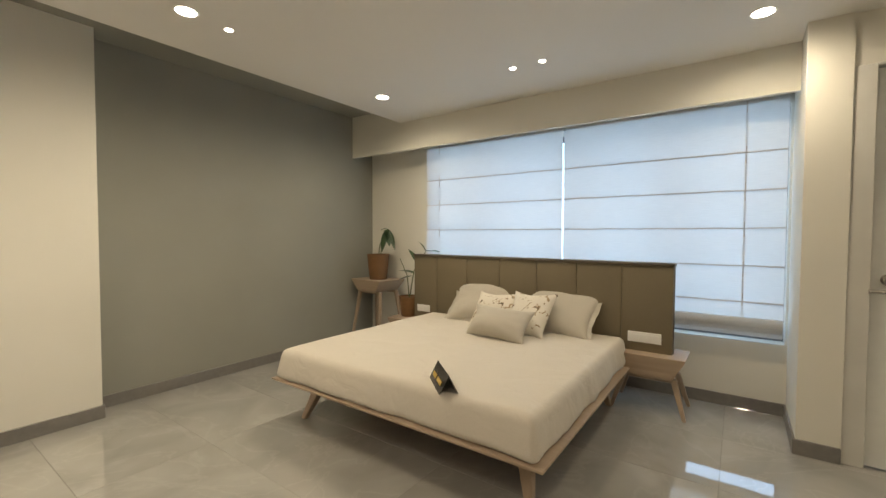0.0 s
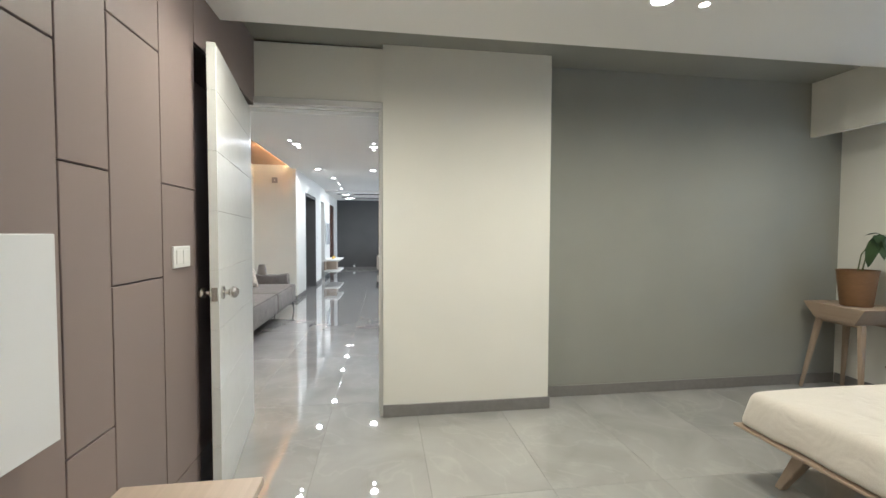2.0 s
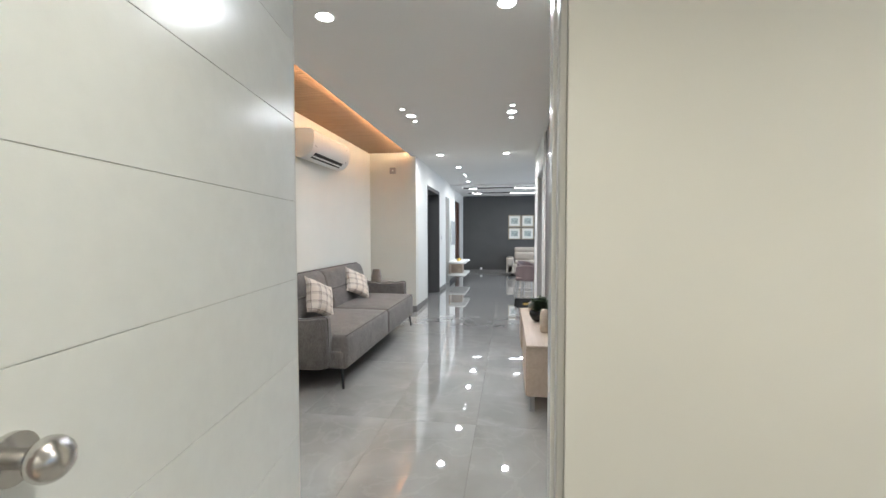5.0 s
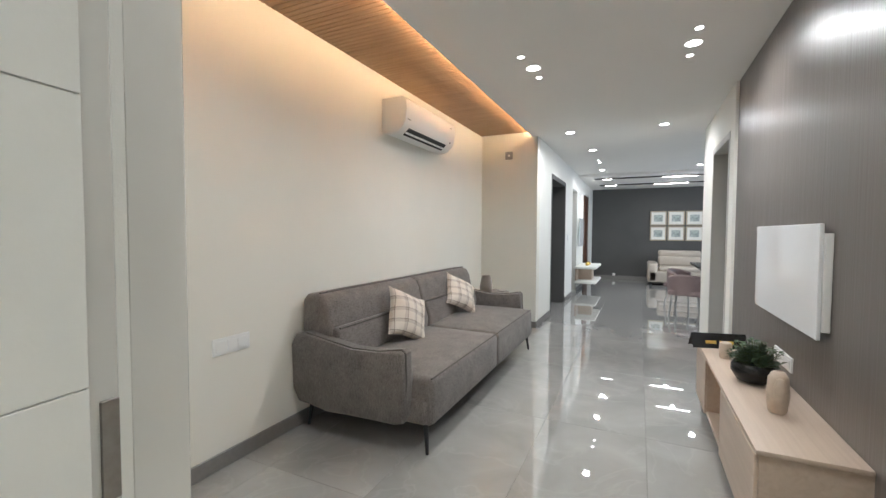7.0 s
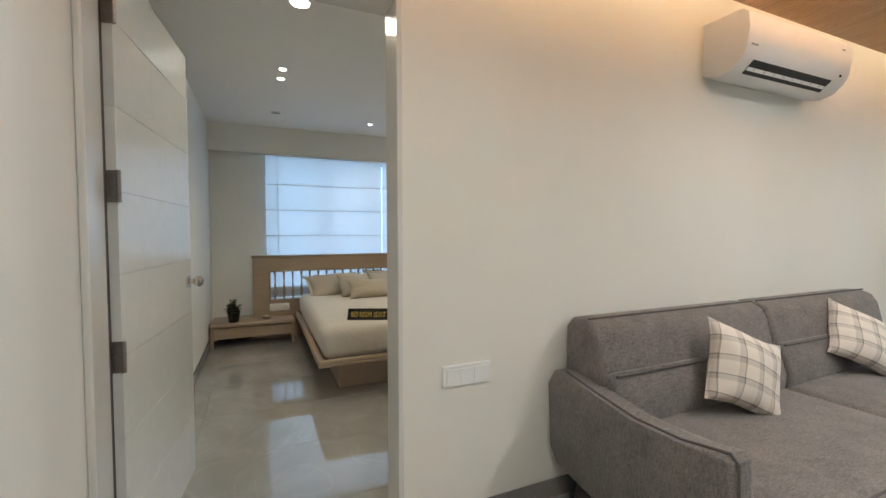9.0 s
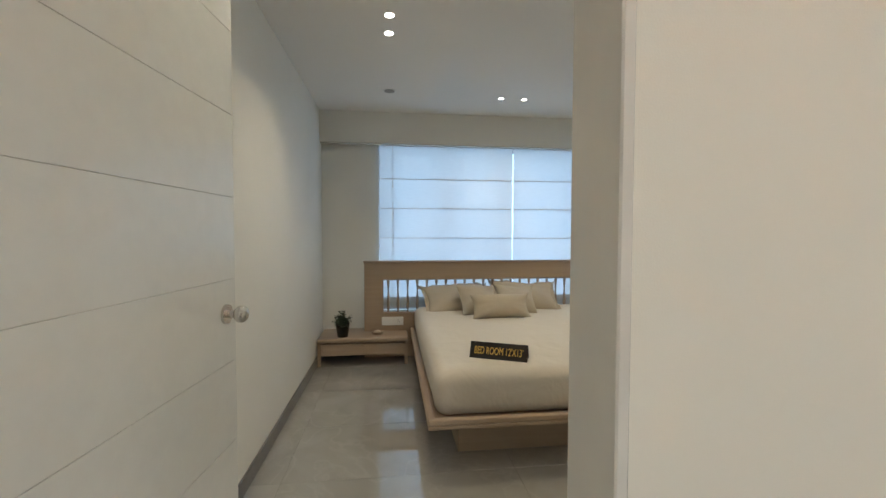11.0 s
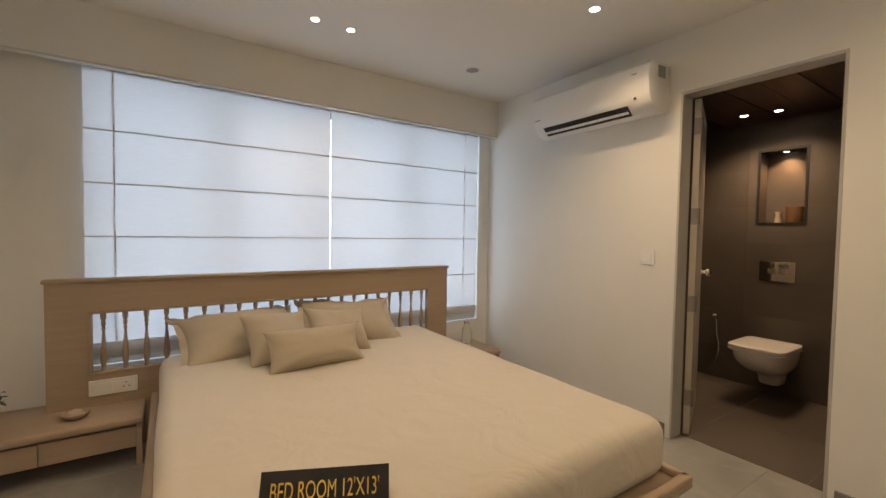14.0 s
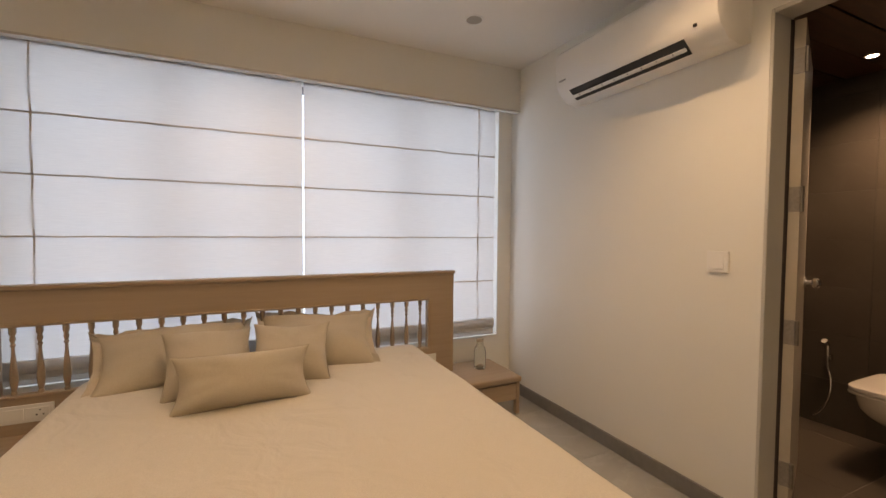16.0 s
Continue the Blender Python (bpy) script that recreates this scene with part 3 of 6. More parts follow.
# bathroom shell
wall("wall_bath_north", BATH_TILE, "y", 8.76, 9.0, -4.65, -2.9, -0.02, 2.5, [(-4.207, -3.91, 1.37, 1.945)], "dark tiled bathroom wall with a lit niche")
slab("wall_niche_back", BATH_TILE, -4.25, -3.87, 8.90, 9.02, 1.30, 2.0, "tiled back of the wall niche")
slab("wall_bath_west", BATH_TILE, -4.8, -4.65, 7.39, 9.0, -0.02, 2.5, "dark tiled bathroom wall")
slab("wall_bath_east", BATH_TILE, -2.9, -2.75, 7.39, 9.0, -0.02, 2.5, "dark tiled bathroom wall")
slab("wall_bath_south", BATH_TILE, -4.65, -4.15, 7.39, 7.41, -0.02, 2.5, "dark tiled bathroom wall beside the door")


def skirting(name, x0, x1, y0, y1, h=0.085):
    bm = bmesh.new()
    box(bm, x0, x1, y0, y1, 0, h, 0.003, 1)
    structure(name, bm, SKIRTING, "grey stone skirting along the wall", "skirting")


skirting("baseboard_pier", 0.335, 1.527, 3.578, 3.59)
skirting("baseboard_pier_side", 1.515, 1.527, 3.59, 3.768)
skirting("baseboard_grey", 1.515, 4.158, 3.768, 3.78)
skirting("baseboard_window_one", 4.158, 4.17, -0.06, 3.768)
skirting("baseboard_return_one", 3.60, 4.158, -0.06, -0.048)
skirting("baseboard_column", 3.588, 3.60, -0.245, -0.048)
skirting("baseboard_lounge", -2.037, -2.025, 4.73, 8.833)
skirting("baseboard_lounge_return", -2.037, -1.273, 8.833, 8.845)
skirting("baseboard_passage", -1.285, -1.273, 8.845, 9.78)
skirting("baseboard_passage_far", -1.285, -1.273, 11.1, 11.94)
skirting("baseboard_passage_end", -1.285, -1.273, 12.62, 15.688)
skirting("baseboard_south_two", -5.87, -2.99, 3.705, 3.717)
skirting("baseboard_north_two", -5.87, -4.12, 7.228, 7.24)
skirting("baseboard_north_two_end", -3.33, -2.18, 7.228, 7.24)
skirting("baseboard_dark_end", -1.285, 4.4, 15.688, 15.7)


# ---- doors, windows, ceiling fittings ----
def door_leaf(name, width, height, grooves, side, label, hinges=True, face=DOOR_WHITE):
    """A flush leaf: x 0 (hinge) to width, face to -y and +y, with thin ruled grooves and a round knob."""
    t = 0.036
    door = thing(name, label, "door")
    zs = [0.008, *grooves, height]
    for i, (a, b) in enumerate(zip(zs, zs[1:])):
        box_part("panel", face, door, 0, width, -t / 2, t / 2, a + (0.0008 if i else 0), b - 0.0008, 0.0006, 1)
    box_part("core", face if face == DOOR_BEIGE else FRAME_WHITE, door, 0.004, width - 0.004, -t / 2 + 0.003, t / 2 - 0.003, 0.01, height - 0.004)
    k = width - 0.065
    for s in (-1, 1):
        bm = bmesh.new()
        cylinder(bm, (k, s * t / 2, 0.985), (k, s * (t / 2 + 0.008), 0.985), 0.031, n=24)
        cylinder(bm, (k, s * (t / 2 + 0.008), 0.985), (k, s * (t / 2 + 0.03), 0.985), 0.012, n=16)
        bmesh.ops.create_uvsphere(bm, u_segments=20, v_segments=12, radius=0.027, matrix=Matrix.Translation((k, s * (t / 2 + 0.048), 0.985)) @ Matrix.Diagonal((1, 0.85, 1, 1)))
        part("knob", bm, CHROME, door, "brushed steel round knob", True)
    box_part("latch_plate", CHROME, door, width - 0.001, width + 0.002, -0.012, 0.012, 0.955, 1.015)
    if hinges:
        for z in (0.24, 0.83, 1.37, 1.92):
            bm = bmesh.new()
            box(bm, -0.003, 0.001, -t / 2, t / 2, z - 0.05, z + 0.05)
            box(bm, -0.004, 0.007, *sorted((side * (t / 2 - 0.002), side * (t / 2 + 0.003))), z - 0.05, z + 0.05)
            cylinder(bm, (-0.006, side * (t / 2 + 0.006), z - 0.05), (-0.006, side * (t / 2 + 0.006), z + 0.05), 0.007, n=10)
            part("hinge", bm, DARK_STEEL, door, "steel butt hinge")
    return door


GROOVES = (0.295, 0.56, 0.825, 1.092, 1.355, 1.62, 1.885)
d1 = door_leaf("door_1", 1.0, 2.09, GROOVES, 1, "open white laminate door with thin ruled grooves", False)
d1.matrix_world = pose(-0.558, 3.708, 0, 0, 0, -81.2)
d2 = door_leaf("door_2", 0.84, 2.10, GROOVES, -1, "open white laminate door against the bedroom wall")
d2.matrix_world = pose(-2.125, 3.80, 0, 0, 0, 174.5)
d3 = door_leaf("door_3", 0.70, 2.085, (), -1, "open pale bathroom door swung inwards", True, DOOR_BEIGE)
d3.matrix_world = pose(-4.058, 7.375, 0, 0, 0, 112)
d4 = door_leaf("door_4", 0.87, 2.06, (), 1, "closed white door in the wall by the window", False)
bm = bmesh.new()
cylinder(bm, (0.79, 0.07, 0.925), (0.885, 0.07, 0.925), 0.011, n=14)
cylinder(bm, (0.80, 0.018, 0.925), (0.80, 0.07, 0.925), 0.012, n=14)
part("lever", bm, CHROME, d4, "steel lever handle", True)
d4.matrix_world = pose(3.66, -1.21, 0, 0, 0, 90)
for d in (d1, d2, d3, d4):
    tagged(d, kind="structure")


def door_frame(name, mat, axis, p0, p1, u0, u1, top, w=0.045, label="glossy painted door frame"):
    """Two jambs and a head that line an opening."""
    bm = bmesh.new()
    for a, b, c, d in ((u0 - w * 0.1, u0 + w * 0.35, 0, top), (u1 - w * 0.35, u1 + w * 0.1, 0, top), (u0 + w * 0.35, u1 - w * 0.35, top - w * 0.6, top)):
        if axis == "y":
            box(bm, a, b, p0, p1, c, d, 0.003, 1)
        else:
            box(bm, p0, p1, a, b, c, d, 0.003, 1)
    return structure(name, bm, mat, label, "door frame")


bm = bmesh.new()
box(bm, -0.67, -0.600, 3.715, 3.765, 0, 2.12, 0.003, 1)
box(bm, -0.67, -0.609, 3.779, 3.849, 0, 2.12, 0.003, 1)
for a, b, c, d in ((0.305, 0.335, 0, 2.12), (-0.600, 0.305, 2.095, 2.12)):
    box(bm, a, b, 3.70, 3.80, c, d, 0.003, 1)
structure("door_frame_1", bm, FRAME_WHITE, "glossy painted door frame", "door frame")
# dark-coloured slab in place of the shade between frame and trim
slab("door_rebate_1", GROOVE, -0.65, -0.622, 3.762, 3.782, 0, 2.12, "dark strip standing in for the shaded frame gap", "door frame")
bm = bmesh.new()
for z in (0.3, 1.0, 1.60):
    box(bm, -0.6005, -0.597, 3.745, 3.763, z - 0.055, z + 0.055, 0.001, 1)
structure("door_hinges_1", bm, DARK_STEEL, "dull steel hinge plates", "hinge")
bm = bmesh.new()
box(bm, 0.312, 0.3345, 3.60, 3.655, 0, 2.095, 0.004, 1)
box(bm, 0.322, 0.3345, 3.655, 3.70, 0, 2.095, 0.003, 1)
structure("door_casing_1", bm, FRAME_GREY, "grey painted stepped door casing", "door frame")
bm = bmesh.new()
box(bm, -0.488, 0.335, 3.60, 3.63, 2.095, 2.14, 0.004, 1)
structure("door_head_1", bm, FRAME_GREY, "grey door head trim", "door frame")
bm = bmesh.new()
box(bm, -2.185, -2.034, 4.705, 4.725, 0, 2.12, 0.003, 1)
box(bm, -2.185, -2.034, 3.785, 4.705, 2.10, 2.12, 0.003, 1)
structure("door_frame_2", bm, FRAME_WHITE, "glossy painted door frame", "door frame")
bm = bmesh.new()
box(bm, -1.975, -1.908, 3.785, 3.806, 0, 2.16, 0.006, 2)
box(bm, -2.085, -1.975, 3.785, 3.795, 0, 2.14, 0.003, 1)
structure("door_trim_2", bm, FRAME_WHITE, "wide glossy stepped door trim", "door frame")
# two more dark slabs, coloured as the shade beside the door leaves
slab("door_rebate_2", GROOVE, -2.125, -2.085, 3.78, 3.79, 0, 2.10, "dark strip standing in for the shaded door gap", "door frame")
slab("door_rebate_3", GROOVE, -4.092, -4.082, 7.352, 7.395, 0, 2.09, "dark strip standing in for the shaded door rebate", "door frame")
door_frame("door_frame_3", FRAME_GREY, "y", 7.236, 7.352, -4.09, -3.36, 2.105, 0.03, "grey painted bathroom door frame")
bm = bmesh.new()
for a, b, c, d in ((-1.30, -1.215, 0, 2.08), (-0.335, -0.245, 0, 2.08), (-1.215, -0.335, 2.065, 2.08)):
    box(bm, 3.61, 3.79, a, b, c, d, 0.003, 1)
structure("door_frame_4", bm, FRAME_WHITE, "glossy painted door frame", "door frame")
door_frame("door_frame_5", CHARCOAL, "x", -1.50, -1.281, 9.8, 11.08, 2.12, 0.12, "dark grey doorway lining")
door_frame("door_frame_6", FRAME_GREY, "x", 0.585, 0.76, 7.78, 8.66, 2.11, 0.1, "grey doorway lining")


def window(name, x, y0, y1, z0, z1, side, mullions):
    w = thing(name, "dark aluminium window behind linen blinds", "window", x, (y0 + y1) / 2, z0)
    tagged(w, kind="structure")
    h, half = z1 - z0, (y1 - y0) / 2
    bm = bmesh.new()
    box(bm, -0.02, 0.02, -half, half, 0, 0.045, 0.003, 1)
    box(bm, -0.02, 0.02, -half, half, h - 0.045, h, 0.003, 1)
    box(bm, -0.02, 0.02, -half, -half + 0.02, 0.045, h - 0.045, 0.003, 1)
    box(bm, -0.02, 0.02, half - 0.02, half, 0.045, h - 0.045, 0.003, 1)
    part("window_frame", bm, ALU, w)
    edges = [-half - 0.005, *[m - (y0 + y1) / 2 for m in mullions], half + 0.005]
    for m in edges[1:-1]:
        box_part("mullion", ALU, w, -0.018, 0.018, m - 0.03, m + 0.03, 0.045, h - 0.045, 0.003, 1)
    for a, b in zip(edges, edges[1:]):
        p = box_part("pane", PANE, w, -0.003, 0.003, a + 0.03, b - 0.03, 0.05, h - 0.05)
        p.visible_shadow = False
    return w


window("window_1", 4.30, -0.045, 2.86, 0.48, 2.08, -1, (0.62, 1.36, 2.30))
window("window_2", -5.985, 4.28, 7.12, 0.44, 2.16, 1, (4.98, 5.58, 6.38))
# assumed window out of view, added for the dining daylight; it has no blinds
window("assumed_window", 4.47, 11.4, 14.2, 0.6, 2.3, -1, (12.3, 13.2))


def roman_blind(name, x, y0, y1, z0, z1, folds, stitches, side, label):
    """Linen lengths between folds, each a little bowed, with a seam at every fold and a stacked hem; side +1 faces +x."""
    b = thing(name, label, "blind", x, (y0 + y1) / 2, z0, group="roman blinds")
    half = (y1 - y0) / 2
    zs = [z1, *folds, z0 + 0.11]
    for hi, lo in zip(zs, zs[1:]):
        bm = bmesh.new()
        rows, cols = 8, 16
        grid = []
        for r in range(rows + 1):
            f = r / rows
            z = hi + (lo - hi) * f - z0
            bow = 0.016 * math.sin(math.pi * f) ** 0.8 * (0.5 + 0.5 * f)
            grid.append([bm.verts.new((side * (bow + 0.003 * math.sin(c * 0.9 + hi * 9) * f), -half + 2 * half * c / cols, z + 0.0015 * math.sin(c * 1.7 + hi * 5) * (1 if 0 < r else 0))) for c in range(cols + 1)])
        for r in range(rows):
            for c in range(cols):
                bm.faces.new((grid[r][c], grid[r][c + 1], grid[r + 1][c + 1], grid[r + 1][c]))
        part("cloth", bm, BLIND, b, smooth=True)
    for z in folds:
        bm = bmesh.new()
        last = None
        for c in range(13):
            y = -half + 2 * half * c / 12
            dz = 0.0015 * math.sin(c * 2.3 + z * 5)
            ring = [bm.verts.new((side * dx, y, z - z0 + dz + dzz)) for dx, dzz in ((0.004, -0.005), (0.013, -0.005), (0.013, 0.003), (0.004, 0.003))]
            if last:
                for i in range(4):
                    bm.faces.new((last[i], last[(i + 1) % 4], ring[(i + 1) % 4], ring[i]))
            last = ring
        part("seam", bm, BLIND_SEAM, b)
    for y in stitches:
        box_part("stitch_line", BLIND_SEAM, b, -0.002 + side * 0.006, 0.002 + side * 0.006, y - (y0 + y1) / 2 - 0.004, y - (y0 + y1) / 2 + 0.004, 0.05, z1 - z0 - 0.01)
    wall_gap = 0.07 if side < 0 else 0.04
    box_part("headrail", PLASTIC, b, *sorted((-side * 0.003, -side * wall_gap)), -half, half, z1 - z0 - 0.035, z1 - z0, 0.003, 1)
    for i in range(3):
        bm = bmesh.new()
        box(bm, -0.012 + side * 0.008 * i, 0.012 + side * 0.008 * i, -half, half, 0.0 + 0.03 * i, 0.075 + 0.025 * i, 0.008, 2)
        part("hem_fold", bm, BLIND, b, smooth=True)
    return b


FA = (1.77, 1.515, 1.26, 1.005, 0.76)
roman_blind("roman_blind", 4.10, -0.03, 1.436, 0.53, 2.12, FA, (0.19,), -1, "pale linen roman blind lowered over the window")
roman_blind("roman_blind", 4.10, 1.448, 2.90, 0.53, 2.12, FA, (2.74,), -1, "pale linen roman blind behind the headboard")
FB = (1.80, 1.50, 1.195, 0.87)
roman_blind("roman_blind", -5.83, 4.285, 5.679, 0.46, 2.16, FB, (4.42,), 1, "pale linen roman blind lowered behind the bed")
roman_blind("roman_blind", -5.83, 5.687, 7.06, 0.46, 2.16, FB, (6.92,), 1, "pale linen roman blind beside the wall")


def downlight(x, y, z, r, watts, colour, lit=True, group="ceiling downlights"):
    """A recessed lamp: a rim, a glowing face and, where it burns, its light."""
    d = thing("downlight", "round recessed ceiling downlight, lit" if lit else "round recessed ceiling downlight, switched off", "ceiling light", x, y, z, group=group)
    bm = bmesh.new()
    lathe(bm, [(r, -0.001), (r * 1.22, -0.004), (r * 1.25, 0.0005), (r, 0.0005)], n=20)
    part("rim", bm, PLASTIC, d, smooth=True)
    bm = bmesh.new()
    lathe(bm, [(r, -0.003), (r * 0.99, -0.002)], n=20)
    part("lamp_face", bm, LAMP_COOL if lit else LAMP_OFF, d)
    if watts:
        data = bpy.data.lights.new("downlight_beam", "SPOT")
        data.energy, data.color, data.shadow_soft_size = watts * 1.95, colour, r
        data.spot_size, data.spot_blend = radians(176 if r > 0.03 else 130), 0.9
        lamp = new("downlight_beam", data)
        lamp.matrix_world = pose(x, y, z - 0.012)
    return d


# the last four are made-up lamps out of view, added to brighten the room
for x, y, r, w in ((1.625, 2.565, 0.048, 37), (3.177, 2.665, 0.048, 34), (3.335, 0.142, 0.048, 23), (0.2, 0.3, 0.048, 30), (1.7, -0.9, 0.048, 15), (0.08, 2.565, 0.048, 29), (0.1, -0.9, 0.048, 18)):
    downlight(x, y, 2.352, r, w, WARM)
# the pair at x -0.13 and 0.29 is likewise added, out of view
for x, y in ((1.42, 2.56), (1.85, 2.575), (-0.13, 2.56), (0.29, 2.57), (3.25, 1.51), (3.25, 1.297)):
    downlight(x, y, 2.352, 0.021, 7, WARM)
for x, y, w in ((-0.836, 6.65, 36), (0.199, 6.67, 36), (-0.887, 8.83, 32), (0.135, 8.85, 32), (-0.749, 10.07, 24), (-0.78, 12.2, 24), (0.86, 12.2, 24), (-0.855, 4.65, 26), (0.16, 4.67, 22)):
    downlight(x, y, 2.467, 0.045, w, NEUTRAL)
for x, y in ((-0.84, 6.86), (-0.87, 6.42), (0.196, 6.875), (0.205, 6.45), (-0.74, 11.0), (-0.74, 11.25)):
    downlight(x, y, 2.467, 0.02, 6, NEUTRAL)
for x, y, r, w in ((-5.21, 5.387, 0.021, 8), (-5.21, 5.60, 0.021, 8), (-4.01, 6.60, 0.024, 13), (-4.23, 6.59, 0.024, 13), (-3.9, 4.40, 0.024, 9), (-4.11, 4.395, 0.024, 9), (-2.9, 4.44, 0.048, 10), (-2.85, 6.4, 0.048, 17)):
    downlight(x, y, 2.455, r, w, WARM_TWO)
for x, y in ((-5.14, 4.39), (-5.27, 6.566)):
    downlight(x, y, 2.455, 0.045, 0, WARM, False)
for x, y in ((-4.22, 8.43), (-4.01, 8.47)):
    downlight(x, y, 2.195, 0.024, 17.0, (1.0, 0.80, 0.58))
downlight(-4.06, 8.83, 1.943, 0.016, 5, (1.0, 0.66, 0.36))

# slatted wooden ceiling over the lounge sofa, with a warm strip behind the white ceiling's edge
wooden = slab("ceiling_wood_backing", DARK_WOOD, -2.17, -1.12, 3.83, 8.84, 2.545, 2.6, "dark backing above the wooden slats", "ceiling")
bm = bmesh.new()
y = 3.86
while y < 8.80:
    box(bm, -2.037, -1.225, y, y + 0.036, 2.522, 2.548)
    y += 0.042
structure("ceiling_wood", bm, SLAT_WOOD, "honey-coloured slatted wooden ceiling strip", "ceiling")
# added slab, unseen, that stops sky light leaking into the cove
slab("ceiling_cove_back", CEILING, -1.215, -1.145, 3.83, 8.84, 2.482, 2.55, "added white slab that keeps sky light out of the cove", "ceiling")
led = box_part("led_strip", LED_WARM, None, -1.338, -1.322, 3.9, 8.80, 2.4825, 2.495)
tagged(led, "warm light strip hidden above the ceiling edge", "light strip")


# ---- makers of things ----
def extrude_profile(bm, pts, x0, x1, r=0.0, seg=2):
    """A solid with the outline pts (y, z), from x0 to x1."""
    a = [bm.verts.new((x0, y, z)) for y, z in pts]
    b = [bm.verts.new((x1, y, z)) for y, z in pts]
    n = len(pts)
    faces = [bm.faces.new(a), bm.faces.new(list(reversed(b)))]
    for i in range(n):
        faces.append(bm.faces.new((a[(i + 1) % n], a[i], b[i], b[(i + 1) % n])))
    if r > 0:
        edges = list({e for f in faces[:2] for e in f.edges})
        bmesh.ops.bevel(bm, geom=edges, offset=r, segments=seg, affect="EDGES", profile=0.5)


def cushion_mesh(bm, w, h, t, n=22, seed=0, rim=0.004, soft=0.5):
    """A stuffed cushion in x and z, t thick: sides drawn in between pointed corners, a full middle that sags, creases from the corners and a thin rim."""
    rnd = random.Random(seed)
    ph = [rnd.uniform(0, 6.28) for _ in range(6)]

    def outline(u, v):
        return u * (1 - 0.12 * (1 - v * v)) * w / 2, v * (1 - 0.12 * (1 - u * u)) * h / 2

    def wave(u, v):
        return 0.012 * math.sin(2.6 * u + ph[2]) + 0.008 * math.sin(3.1 * v + ph[3])

    for s in (-1, 1):
        grid = []
        for i in range(n + 1):
            row = []
            for j in range(n + 1):
                u, v = math.sin(math.pi * (i / n - 0.5)), math.sin(math.pi * (j / n - 0.5))
                x, z = outline(u, v)
                full = max(0.0, (1 - u * u) * (1 - v * v)) ** soft * (1 - 0.14 * v)
                d = abs(u) + abs(v)
                ang = math.atan2(v, u)
                crease = 0.05 * math.sin(9 * ang + ph[0]) * min(1, d) ** 2 + 0.035 * math.sin(4 * u + 3 * v + ph[1])
                row.append(bm.verts.new((x, s * (t / 2 * full * (1 + crease) + 0.0015) + wave(u, v), z)))
            grid.append(row)
        for i in range(n):
            for j in range(n):
                bm.faces.new((grid[i][j], grid[i + 1][j], grid[i + 1][j + 1], grid[i][j + 1]))
    m = 20
    loops = [[], []]
    for i in range(4 * m):
        side, f = divmod(i, m)
        f = math.sin(math.pi * (f / m - 0.5))
        u, v = ((f, -1), (1, f), (-f, 1), (-1, -f))[side]
        x, z = outline(u, v)
        ripple = 0.25 * rim * math.sin(i * 0.9 + ph[4]) + 0.2 * rim * math.sin(i * 2.1 + ph[5])
        for s, loop in zip((-1, 1), loops):
            kx, kz = 1 + 2 * rim / w, 1 + 2 * rim / h
            loop.append((bm.verts.new((x * 0.985, s * 0.0022 + wave(u, v), z * 0.985)), bm.verts.new((x * kx, s * 0.0016 + wave(u, v) + ripple, z * kz))))
    for i in range(4 * m):
        k = (i + 1) % (4 * m)
        for loop in loops:
            bm.faces.new((loop[i][0], loop[k][0], loop[k][1], loop[i][1]))
        bm.faces.new((loops[0][i][1], loops[0][k][1], loops[1][k][1], loops[1][i][1]))


def pillow(x, y, z, w, h, t, lean, rz, mat, label, name="pillow", group="", seed=0, roll=0, border=0.0):
    """A pillow whose lowest edge rests at z; front faces -y before it is turned by rz, leaning back by lean degrees."""
    p = thing(name, label, "pillow" if name == "pillow" else "cushion", group=group)
    bm = bmesh.new()
    cushion_mesh(bm, w, h, t * 1.12, 22, seed, max(border, 0.004))
    part("cover", bm, mat, p, smooth=True)
    p.matrix_world = pose(x, y, z, 0, 0, rz) @ pose(0, 0, 0, -lean, 0, 0) @ pose(0, 0, 0.5 * h * (abs(math.cos(radians(roll))) + (w / h) * abs(math.sin(radians(roll)))) * 0.95, 0, roll, 0)
    return p


def wall_plate(x, y, z, w, h, rz, label, modules=1, sockets=False):
    """A switch plate; its face looks to -y before the turn."""
    p = thing("switch_plate", label, "switch", x, y, z, rz)
    box_part("plate", PLASTIC, p, -w / 2, w / 2, -0.01, 0, -h / 2, h / 2, 0.003, 2)
    step = (w - 0.03) / modules
    for i in range(modules):
        a = -w / 2 + 0.015 + i * step
        box_part("rocker", PLASTIC, p, a + 0.002, a + step - 0.002, -0.0135, -0.009, -h / 2 + 0.016, h / 2 - 0.016, 0.001, 1)
    if sockets:
        for dx, dz in ((0, 0.014), (-0.012, -0.008), (0.012, -0.008)):
            bm = bmesh.new()
            c = w / 2 - 0.05
            cylinder(bm, (c + dx, -0.0139, dz), (c + dx, -0.0128, dz), 0.0035, n=10)
            part("socket_hole", bm, VENT, p)
    return p


